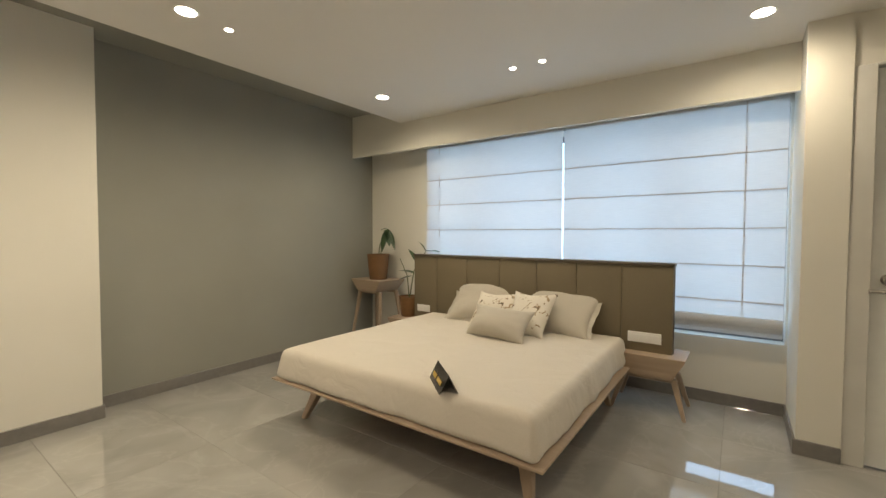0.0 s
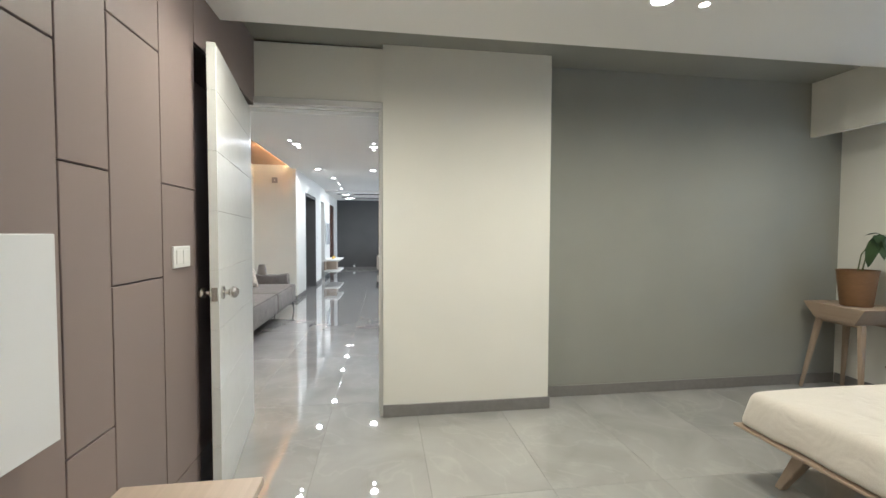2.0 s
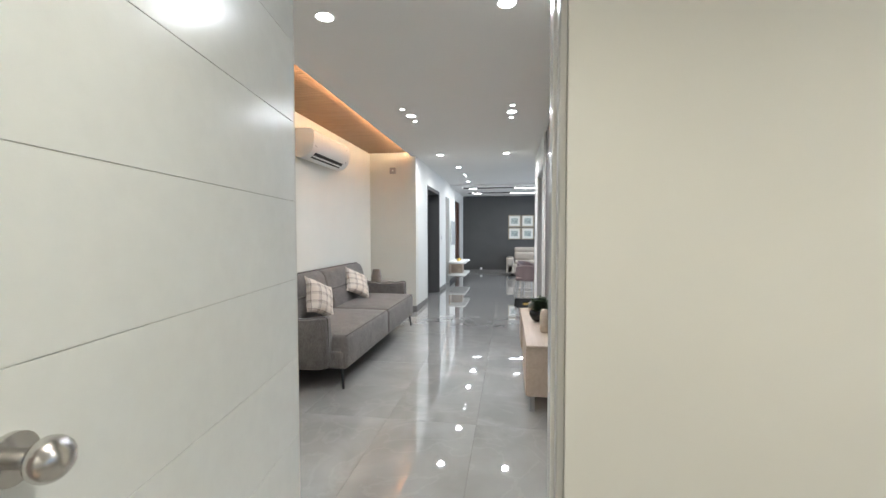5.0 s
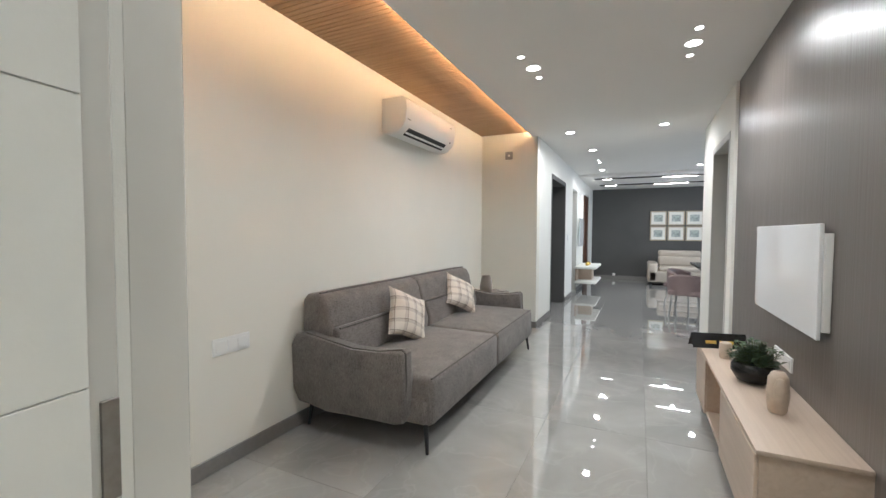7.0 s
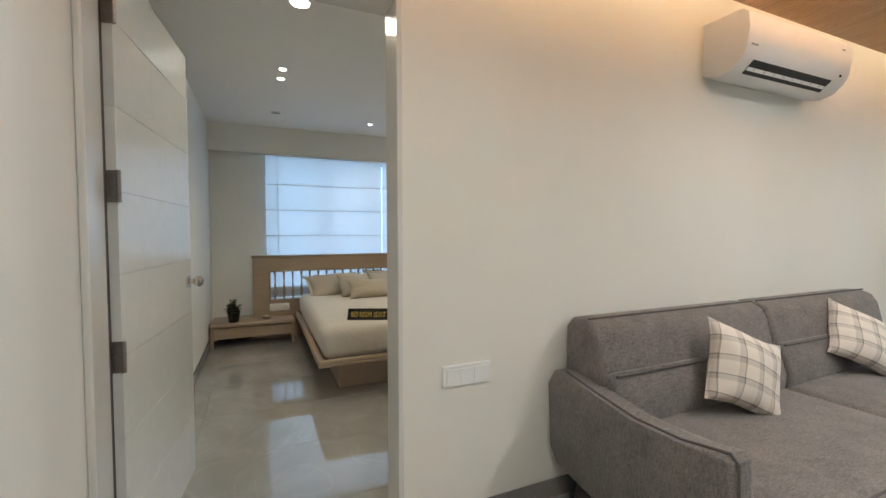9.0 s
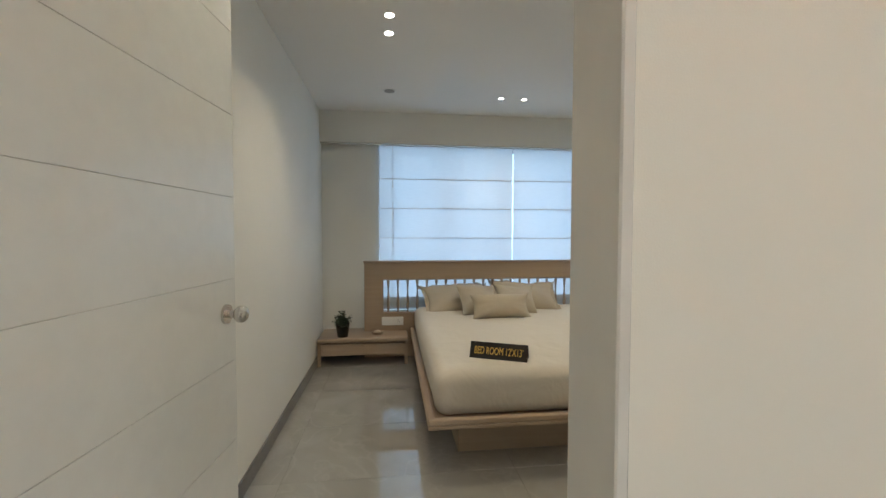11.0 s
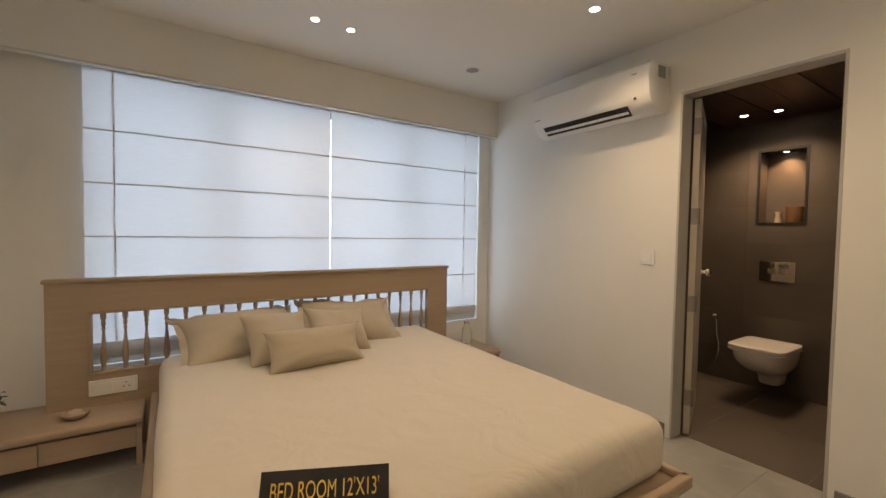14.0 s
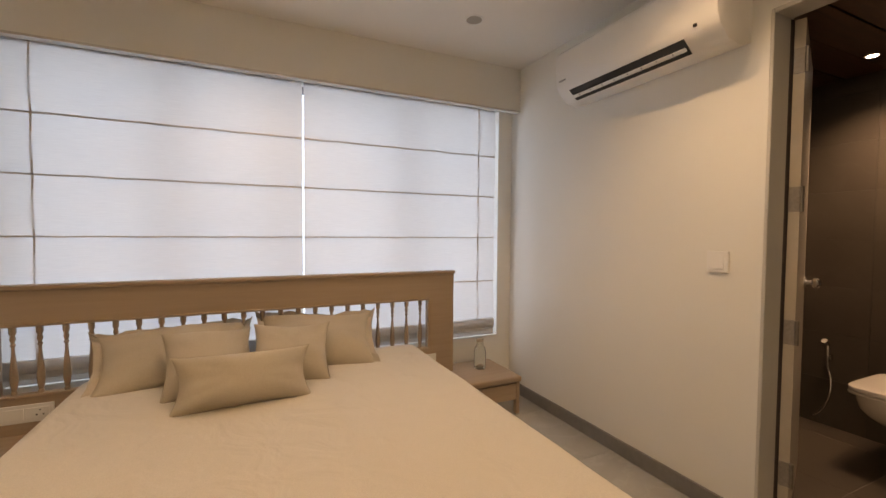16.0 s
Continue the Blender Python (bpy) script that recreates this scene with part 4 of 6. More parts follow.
def air_conditioner(x, y, z, length, rz, label):
    """A split unit: back at y 0, front to -y, bottom at z 0."""
    ac = thing("air_conditioner", label, "air conditioner", x, y, z, rz)
    d, h = 0.235, 0.30
    prof = [(0, 0.025), (-0.075, 0.0), (-0.15, 0.012), (-0.205, 0.06), (-0.225, 0.10), (-d, 0.20), (-d + 0.004, h - 0.03), (-d + 0.03, h - 0.006), (-d + 0.05, h), (0, h)]
    bm = bmesh.new()
    extrude_profile(bm, prof, 0, length, 0.006, 2)
    part("body", bm, PLASTIC, ac, smooth=True)
    bm = bmesh.new()
    extrude_profile(bm, [(-0.148, 0.0085), (-0.152, 0.0085), (-0.2065, 0.0575), (-0.20, 0.066), (-0.15, 0.03)], 0.09, length - 0.15)
    part("outlet", bm, VENT, ac)
    for a, b in (((-0.168, 0.0185), (-0.181, 0.030)),):
        bm = bmesh.new()
        extrude_profile(bm, [a, b, (b[0] + 0.004, b[1] + 0.005), (a[0] + 0.002, a[1] + 0.005)], 0.09, length - 0.16)
        part("louvre", bm, PLASTIC, ac, smooth=True)
    for i in range(8):
        a = 0.14 + i * (length - 0.36) / 7
        box_part("vane", PLASTIC_GREY, ac, a, a + 0.003, -0.18, -0.155, 0.022, 0.034)
    box_part("display", VENT, ac, length - 0.10, length - 0.085, -0.223, -0.20, 0.082, 0.094)
    box_part("badge", PLASTIC_GREY, ac, length - 0.11, length - 0.08, -d - 0.001, -d + 0.003, 0.225, 0.232)
    box_part("maker_mark", PLASTIC_GREY, ac, 0.03, 0.08, -d + 0.004, -d + 0.008, 0.115, 0.122)
    box_part("side_grille", PLASTIC_GREY, ac, length - 0.0005, length + 0.001, -0.14, -0.06, h - 0.09, h - 0.02)
    return ac


def tapered_leg(parent, floor_xy, top_xy, top_z, wa=0.014, wb=0.026, mat=None):
    bm = bmesh.new()
    prism(bm, (*floor_xy, 0), (*top_xy, top_z), wa, wb)
    bmesh.ops.bevel(bm, geom=bm.edges[:], offset=0.004, segments=2, affect="EDGES")
    return part("leg", bm, mat or OAK_Z, parent)


def leaf_mesh(bm, base, tip, width, droop, n=6, side=None):
    """A pointed leaf from base to tip, folded a little at its midrib."""
    base, tip = Vector(base), Vector(tip)
    d = tip - base
    side = Vector(side) if side else d.cross(Vector((0, 0, 1)))
    if side.length < 1e-4:
        side = Vector((1, 0, 0))
    side.normalize()
    up = side.cross(d).normalized()
    left, mid, right = [], [], []
    for i in range(n + 1):
        f = i / n
        w = width * 0.5 * math.sin(math.pi * f ** 0.8) ** 0.8 + 0.0006
        c = base + d * f + Vector((0, 0, -droop * f * f))
        left.append(bm.verts.new(c - side * w + up * w * 0.25))
        mid.append(bm.verts.new(c))
        right.append(bm.verts.new(c + side * w + up * w * 0.25))
    for i in range(n):
        bm.faces.new((left[i], mid[i], mid[i + 1], left[i + 1]))
        bm.faces.new((mid[i], right[i], right[i + 1], mid[i + 1]))


def tent_sign(x, y, z, rz, text, label, w=0.325, h=0.085):
    """A folded table sign, black with gold letters on the front (-y)."""
    s = thing("table_sign", label, "sign", x, y, z, rz)
    for k, name in ((-1, "front_panel"), (1, "back_panel")):
        bm = bmesh.new()
        extrude_profile(bm, [(k * 0.045, 0.0), (k * 0.045 - k * 0.004, 0.0), (-0.001 * k, h - 0.001), (0.0, h + 0.002)], -w / 2, w / 2)
        part(name, bm, BLACK, s)
    slope = math.degrees(math.atan2(h, 0.045))
    if text:
        curve = bpy.data.curves.new("lettering", "FONT")
        curve.body, curve.size, curve.extrude, curve.align_x, curve.align_y = text, 0.042, 0.0006, "CENTER", "CENTER"
        tmp = new("lettering_source", curve)
        me = bpy.data.meshes.new_from_object(tmp.evaluated_get(bpy.context.evaluated_depsgraph_get()))
        bpy.data.objects.remove(tmp)
        me.materials.clear()
        me.materials.append(GOLD)
        t = new("lettering", me)
        t.parent = s
        t.matrix_basis = Matrix.Translation((0, -0.0245, h * 0.5)) @ pose(0, 0, 0, slope, 0, 0) @ Matrix.Diagonal((0.80, 1.45, 1, 1))
    else:
        bm = bmesh.new()
        for a, b in ((-0.085, -0.02), (0.0, 0.085)):
            extrude_profile(bm, [(-0.0335, 0.028), (-0.0245, 0.046), (-0.0255, 0.047), (-0.0345, 0.028)], a, b)
        part("lettering", bm, GOLD, s)
    return s


def pot(x, y, z, r0, r1, h, mat, name, label, category="plant"):
    p = thing(name, label, category, x, y, z)
    bm = bmesh.new()
    lathe(bm, [(r0 * 0.96, 0), (r0, 0.006), (r0 + (r1 - r0) * 0.5, h * 0.5), (r1, h - 0.008), (r1 * 1.03, h - 0.006), (r1 * 1.03, h), (r1 * 0.93, h), (r1 * 0.92, h - 0.02)], n=28)
    part("pot", bm, mat, p, smooth=True)
    bm = bmesh.new()
    lathe(bm, [(r1 * 0.92, h - 0.03), (r1 * 0.5, h - 0.02), (0.004, h - 0.018)], n=16)
    part("soil", bm, SOIL, p)
    return p


def bushy(p, z0, r, height, count, size, mat, seed, flat=0.8):
    """Short stems with many small leaves, in an uneven dome."""
    rnd = random.Random(seed)
    stems, leaves = bmesh.new(), bmesh.new()
    for i in range(count):
        a, e = rnd.uniform(0, 6.28), rnd.uniform(0.05, 1.45)
        reach = rnd.uniform(0.55, 1.0)
        tip = Vector((math.cos(a) * math.cos(e) * r * reach, math.sin(a) * math.cos(e) * r * reach, z0 + 0.02 + math.sin(e) * height * reach))
        root = Vector((math.cos(a) * 0.02, math.sin(a) * 0.02, z0 - 0.02))
        cylinder(stems, root, tip, 0.0022, 0.0012, 5)
        for k in range(6):
            f = rnd.uniform(0.45, 1.0)
            c = root.lerp(tip, f)
            b = rnd.uniform(0, 6.28)
            d = Vector((math.cos(b), math.sin(b), rnd.uniform(-0.2, 0.7))).normalized() * size * rnd.uniform(0.7, 1.2)
            leaf_mesh(leaves, c, c + d, size * 0.55, size * 0.2, 3)
    part("stem", stems, STEM, p)
    part("foliage", leaves, mat, p, smooth=True)


def rounded_table_top(name, mat, parent, x0, x1, y0, y1, z0, z1):
    return box_part(name, mat, parent, x0, x1, y0, y1, z0, z1, 0.006, 2, smooth=True)


# ---- bedroom one ----
west = bpy.data.objects["wall_west_bedroom_one"]
COLUMNS = [(-1.6, -1.1, (0.65, 1.45, 2.24)), (-1.1, -0.55, (1.09, 1.93)), (-0.55, 0.0, (0.65, 1.45, 2.24)), (0.0, 0.5, (1.09, 1.93)), (0.5, 1.0, (0.65, 1.45, 2.24)),
           (1.0, 1.5, (1.09, 1.93)), (1.5, 1.962, (0.25, 1.75)), (1.962, 2.166, (0.655, 1.446, 2.24)), (2.166, 2.466, (1.09, 1.93)), (2.466, 2.762, (0.25, 1.446))]
for y0, y1, cuts in COLUMNS:
    zs = [0.0, *cuts, 2.52]
    for a, b in zip(zs, zs[1:]):
        box_part("panel", MAUVE, west, -0.505, -0.49, y0 + 0.003, y1 - 0.003, a + 0.003, b - 0.003, 0.0015, 1)
box_part("panel", MAUVE, west, -0.505, -0.49, 2.765, 3.63, 2.105, 2.52, 0.0015, 1)
wall_plate(-0.49, 2.60, 1.16, 0.14, 0.088, 90, "white switch plate on the mauve panels", 2)
wall_plate(-0.49, 2.60, 0.15, 0.05, 0.05, 90, "small white socket low on the mauve panels", 1)
stopper = thing("door_stopper", "small steel door stopper on the dark wall", "door stopper", -0.70, 2.80, 0.32)
bm = bmesh.new()
cylinder(bm, (0.0, 0, 0), (0.16, 0, 0), 0.008, n=12)
cylinder(bm, (0.16, 0, 0), (0.19, 0, 0), 0.017, 0.015, n=14)
part("peg", bm, CHROME, stopper, smooth=True)

tv = thing("television", "white glossy wall-mounted television panel on mauve laminate", "television", -0.49, 1.285, 0.755)
box_part("screen", TV_FILM, tv, 0.03, 0.055, -0.585, 0.585, 0.0, 0.50, 0.003, 1)
box_part("mount", BLACK_METAL, tv, 0.0, 0.03, -0.25, 0.25, 0.12, 0.38)

console = thing("console_unit", "pale wooden wall console under the television", "cabinet", -0.49, 1.30, 0.0)
rounded_table_top("top", CABINET, console, 0.0, 0.434, -0.9, 0.883, 0.42, 0.45)
box_part("body", CABINET, console, 0.0, 0.40, -0.88, 0.86, 0.15, 0.42, 0.003, 1)
for i in range(3):
    box_part("drawer_front", CABINET, console, 0.40, 0.416, -0.875 + i * 0.58, -0.30 + i * 0.577, 0.16, 0.41, 0.002, 1)
for a in (-0.8, 0.78):
    box_part("foot", CABINET, console, 0.04, 0.28, a - 0.02, a + 0.02, 0, 0.15, 0.003, 1)
bowl = thing("bowl", "small white ceramic bowl on the console", "bowl", -0.36, 1.75, 0.45)
bm = bmesh.new()
lathe(bm, [(0.025, 0), (0.04, 0.012), (0.055, 0.04), (0.052, 0.04), (0.036, 0.016), (0.005, 0.012)], n=24)
part("vessel", bm, PORCELAIN, bowl, smooth=True)

bed = thing("bed", "low oak platform bed with a cream fitted sheet", "bed", 0, 0, 0)
bm = bmesh.new()
box(bm, 2.125, 3.79, 0.815, 2.635, 0.278, 0.292, 0.005, 2)
part("platform", bm, OAK, bed, smooth=True)
for y0, y1 in ((1.06, 1.10), (2.35, 2.39)):
    box_part("side_rail", OAK_X, bed, 2.50, 3.75, y0, y1, 0.22, 0.278, 0.004, 1)
box_part("foot_rail", OAK, bed, 2.50, 2.54, 1.10, 2.35, 0.22, 0.278, 0.004, 1)
for y in (1.45, 2.0):
    box_part("slat_rail", OAK_X, bed, 2.54, 3.75, y - 0.03, y + 0.03, 0.23, 0.278)
for fx, fy, tx, ty in ((2.29, 2.52, 2.40, 2.44), (2.31, 0.945, 2.41, 1.02), (3.68, 2.52, 3.62, 2.44), (3.68, 0.945, 3.62, 1.02)):
    tapered_leg(bed, (fx, fy), (tx, ty), 0.268, 0.018, 0.04)
bm = bmesh.new()
box(bm, 2.155, 3.785, 0.865, 2.59, 0.292, 0.48, 0.042, 4)
bmesh.ops.subdivide_edges(bm, edges=[e for e in bm.edges if e.calc_length() > 0.3], cuts=24, use_grid_fill=True)
for v in bm.verts:
    low = max(0.0, (0.46 - v.co.z) / 0.168)
    w = noise.noise(v.co * 3.1) * 0.006 + noise.noise(Vector((v.co.x * 9, v.co.y * 9, v.co.z * 4))) * 0.013 * (0.2 + low)
    v.co += Vector((w, w, noise.noise(v.co * 3.1) * 0.003 * (0 if v.co.z < 0.3 else 1)))
    if v.co.x < 2.5:
        v.co.x -= 0.03 * low * (1 - (v.co.x - 2.165) / 0.335)
    v.co.y += 0.03 * low * max(-1, min(1, (v.co.y - 1.73) / 0.8))
part("mattress", bm, SHEET, bed, "mattress in a cream fitted sheet", True)
head = box_part("headboard", OLIVE_DARK, bed, 3.815, 3.86, 0.565, 2.825, 0.20, 1.000, 0.004, 1, "tall olive leatherette headboard in upright panels")
ys = [2.822, 2.545, 2.215, 1.88, 1.545, 1.222, 0.898, 0.568]
for a, b in zip(ys[1:], ys):
    bm = bmesh.new()
    box(bm, 3.788, 3.815, a + 0.0012, b - 0.0012, 0.30, 1.000, 0.005, 2)
    part("panel", bm, OLIVE, head, smooth=True)
box_part("cap", OLIVE_DARK, head, 3.778, 3.865, 0.56, 2.83, 1.000, 1.018, 0.003, 1)

wall_plate(3.788, 0.742, 0.494, 0.215, 0.072, -90, "white socket plate set into the headboard", 3)
wall_plate(3.788, 2.70, 0.496, 0.15, 0.066, -90, "small white socket plate set into the headboard", 2)
for x, y, w, h, t, lean, mat, label, rz, s in (
        (3.60, 1.99, 0.60, 0.41, 0.19, 44, PALE_LINEN, "pale linen sleeping pillow against the headboard", -84, 1),
        (3.58, 1.36, 0.60, 0.42, 0.20, 46, PALE_LINEN, "pale linen sleeping pillow against the headboard", -96, 2),
        (3.42, 1.79, 0.36, 0.36, 0.15, 44, PRINT, "leaf-printed scatter cushion on the bed", -88, 3),
        (3.40, 1.50, 0.36, 0.37, 0.15, 40, PRINT, "leaf-printed scatter cushion on the bed", -96, 4),
        (3.18, 1.615, 0.49, 0.255, 0.15, 36, PALE_LINEN, "oblong beige linen cushion at the front", -96, 5)):
    pillow(x, y, 0.478, w, h, t, lean, rz, mat, label, "pillow" if s < 3 or s == 5 else "scatter_cushion", "pillows on the platform bed", s, 0, 0.04 if s < 3 else 0)
tent_sign(2.24, 1.37, 0.479, 228, "", "folded black table sign with gold lettering on the bed", 0.24, 0.085)


def nightstand(x, y, rz, top_z, label, w=0.40, d=0.34, drawer=0.12):
    """An oak box that narrows downwards on splayed legs; front to -y."""
    s = thing("nightstand", label, "nightstand", x, y, 0, rz)
    bm = bmesh.new()
    prof = [(-d, top_z), (-d + 0.001, top_z - 0.012), (-d + 0.018, top_z - drawer), (-0.03, top_z - drawer), (0, top_z - 0.012), (0, top_z)]
    extrude_profile(bm, prof, -w / 2, w / 2)
    for v in bm.verts:
        if v.co.z < top_z - drawer + 0.01:
            v.co.x *= 0.66
    bmesh.ops.bevel(bm, geom=bm.edges[:], offset=0.003, segments=1, affect="EDGES")
    part("drawer_box", bm, OAK_X, s)
    box_part("drawer_front", OAK_X, s, -w * 0.32, w * 0.32, -d + 0.012, -d + 0.03, top_z - drawer + 0.02, top_z - 0.03)
    zt = top_z - drawer
    box_part("under_rail", OAK_X, s, -w * 0.36, w * 0.36, -d + 0.06, -d + 0.085, zt - 0.025, zt)
    box_part("under_rail", OAK_X, s, -w * 0.36, w * 0.36, -0.07, -0.045, zt - 0.025, zt)
    for sx in (-1, 1):
        for yf, yt in ((-d + 0.0, -d + 0.07), (-0.0, -0.06)):
            tapered_leg(s, (sx * w * 0.5, yf), (sx * w * 0.34, yt), zt, 0.011, 0.02)
    return s


nightstand(3.99, 0.705, -90, 0.395, "small oak nightstand with a tapered drawer and splayed legs", 0.45, 0.31, 0.15)
nightstand(3.98, 2.85, -90, 0.39, "small oak nightstand beside the bed, under a plant")
nightstand(4.12, 3.45, -96, 0.72, "tall oak side table holding a tan planter", 0.48, 0.36, 0.125)

p1 = pot(3.92, 3.44, 0.72, 0.095, 0.122, 0.275, TERRACOTTA, "potted_plant", "tall drooping plant in a tan woven pot on a table")
stems, leaves = bmesh.new(), bmesh.new()
for tip, root in (((0.02, -0.12, 0.44), (0.01, -0.02, 0.20)), ((0.03, -0.05, 0.36), (0.0, 0.0, 0.20))):
    tip, root = Vector(tip) + Vector((0, 0, 0.11)), Vector(root) + Vector((0, 0, 0.05))
    mid = (tip + root) / 2 + Vector((0.02, 0.03, 0.03))
    cylinder(stems, root, mid, 0.005, 0.004, 8)
    cylinder(stems, mid, tip, 0.004, 0.003, 8)
for base, tip, w in (((0.02, -0.12, 0.44), (0.03, -0.21, 0.26), 0.07), ((0.02, -0.12, 0.44), (-0.07, -0.12, 0.24), 0.075), ((0.02, -0.12, 0.44), (0.02, -0.04, 0.27), 0.065),
                     ((0.02, -0.12, 0.44), (0.09, -0.15, 0.27), 0.07), ((0.02, -0.12, 0.44), (-0.03, -0.19, 0.30), 0.06), ((0.02, -0.12, 0.44), (-0.02, -0.05, 0.47), 0.05), ((0.02, -0.12, 0.43), (-0.05, -0.16, 0.42), 0.05)):
    leaf_mesh(leaves, Vector(base) + Vector((0, 0, 0.11)), Vector(tip) + Vector((0, 0, 0.09)), w * 1.25, 0.03, 7)
part("stem", stems, STEM, p1)
part("leaves", leaves, LEAF, p1, smooth=True)
p2 = pot(3.83, 2.92, 0.39, 0.082, 0.103, 0.20, TERRACOTTA, "potted_plant", "young broad-leaved plant in a tan pot on the nightstand")
stems, leaves = bmesh.new(), bmesh.new()
for mid, tip in (((0.02, -0.03, 0.36), (0.06, -0.12, 0.52)), ((0.01, 0.03, 0.32), (0.0, 0.10, 0.46))):
    mid, tip = Vector(mid) * 1.25, Vector(tip) * 1.25
    cylinder(stems, (0, 0, 0.16), mid, 0.006, 0.005, 8)
    cylinder(stems, mid, tip, 0.005, 0.003, 8)
for base, tip, w in (((0.02, -0.03, 0.34), (0.0, 0.12, 0.38), 0.06), ((0.03, -0.06, 0.42), (0.02, 0.03, 0.56), 0.055), ((0.05, -0.11, 0.50), (0.02, -0.26, 0.46), 0.06), ((0.06, -0.12, 0.52), (0.05, -0.27, 0.54), 0.05),
                     ((0.04, -0.09, 0.46), (0.0, -0.20, 0.30), 0.06), ((0.02, -0.02, 0.32), (-0.05, 0.10, 0.30), 0.05), ((0.06, -0.12, 0.52), (0.02, -0.08, 0.62), 0.045)):
    leaf_mesh(leaves, Vector(base) * 1.25, Vector(tip) * 1.25, w * 1.65, 0.03, 7)
part("stem", stems, STEM, p2)
part("leaves", leaves, LEAF, p2, smooth=True)

# ---- lounge ----
sofa = thing("sofa", "grey tweed two-seat sofa with black metal legs", "sofa", -2.055, 6.675, 0, 90)
L = 1.25
bm = bmesh.new()
box(bm, -L + 0.07, L - 0.07, -0.93, -0.04, 0.16, 0.31, 0.03, 3)
part("base", bm, SOFA, sofa, smooth=True)
for s in (-1, 1):
    bm = bmesh.new()
    a, b = sorted((s * 0.003, s * (L - 0.085)))
    box(bm, a, b, -0.96, -0.24, 0.152, 0.432, 0.04, 4)
    bmesh.ops.subdivide_edges(bm, edges=[e for e in bm.edges if e.calc_length() > 0.3], cuts=6, use_grid_fill=True)
    for v in bm.verts:
        if v.co.z > 0.418:
            u = (v.co.x - (a + b) / 2) / ((b - a) / 2)
            q = (v.co.y + 0.60) / 0.37
            v.co.z += 0.026 * max(0, 1 - u * u) * max(0, 1 - q * q)
    part("seat_cushion", bm, SOFA, sofa, smooth=True)
    bm = bmesh.new()
    for y, z in ((-0.944, 0.424),):
        cylinder(bm, (a + 0.02, y, z), (b - 0.02, y, z), 0.005, n=8)
    part("seat_piping", bm, PIPING, sofa)
    bm = bmesh.new()
    pts = [(-0.14, 0.36), (-0.33, 0.36), (-0.345, 0.50), (-0.315, 0.60), (-0.29, 0.645), (-0.14, 0.645)]
    extrude_profile(bm, pts, a + 0.01 * (s > 0), b - 0.01, 0.025, 3)
    part("back_cushion", bm, SOFA, sofa, smooth=True)
    bm = bmesh.new()
    cylinder(bm, (a + 0.03, -0.302, 0.636), (b - 0.03, -0.302, 0.636), 0.005, n=8)
    part("back_piping", bm, PIPING, sofa)
    bm = bmesh.new()
    pts = [(-0.03, 0.35), (-0.20, 0.35), (-0.275, 0.57), (-0.275, 0.635), (-0.245, 0.77), (-0.215, 0.823), (-0.16, 0.848), (-0.07, 0.842), (-0.035, 0.80)]
    ends = (a, b + (0.015 if s > 0 else 0)) if s > 0 else (a - 0.015, b)
    extrude_profile(bm, pts, *ends, 0.03, 3)
    part("headrest", bm, SOFA, sofa, smooth=True)
    bm = bmesh.new()
    cylinder(bm, (ends[0] + 0.02, -0.165, 0.850), (ends[1] - 0.02, -0.165, 0.850), 0.005, n=8)
    part("headrest_piping", bm, PIPING, sofa)
    bm = bmesh.new()
    pts = [(-0.03, 0.26), (-0.06, 0.18), (-0.30, 0.16), (-0.76, 0.165), (-0.81, 0.18), (-0.832, 0.23), (-0.835, 0.42), (-0.83, 0.575), (-0.81, 0.592), (-0.66, 0.565), (-0.48, 0.56), (-0.30, 0.585), (-0.12, 0.615), (-0.045, 0.60), (-0.02, 0.54)]
    x0, x1 = sorted((s * (L - 0.09), s * L))
    extrude_profile(bm, pts, x0, x1, 0.022, 3)
    for v in bm.verts:
        v.co.x += s * 0.03 * math.sin(math.pi * min(1, max(0, (v.co.z - 0.2) / 0.42))) * (1 if abs(v.co.x) > L - 0.03 else 0)
    part("armrest", bm, SOFA, sofa, smooth=True)
    bm = bmesh.new()
    line = [(-0.82, 0.22), (-0.837, 0.42), (-0.832, 0.575), (-0.81, 0.594), (-0.66, 0.567), (-0.48, 0.562), (-0.30, 0.587), (-0.12, 0.617)]
    xx = s * (L - 0.012)
    for p, q in zip(line, line[1:]):
        cylinder(bm, (xx, *p), (xx, *q), 0.005, n=8)
    part("arm_piping", bm, PIPING, sofa)
    for y0, y1 in ((-0.925, -0.90), (-0.07, -0.09)):
        bm = bmesh.new()
        cylinder(bm, (s * (L - 0.09), y0, 0), (s * (L - 0.115), y1, 0.21), 0.009, 0.017, 14)
        part("leg", bm, BLACK_METAL, sofa, "black tapered metal leg", True)
pillow(-1.53, 6.14, 0.408, 0.37, 0.37, 0.14, 26, 78, PLAID, "checked cream cushion standing on its corner", "scatter_cushion", "sofa cushions", 11, 24)
pillow(-1.55, 7.26, 0.415, 0.37, 0.37, 0.13, 32, 76, PLAID, "checked cream cushion leaning on the sofa back", "scatter_cushion", "sofa cushions", 12, 34)

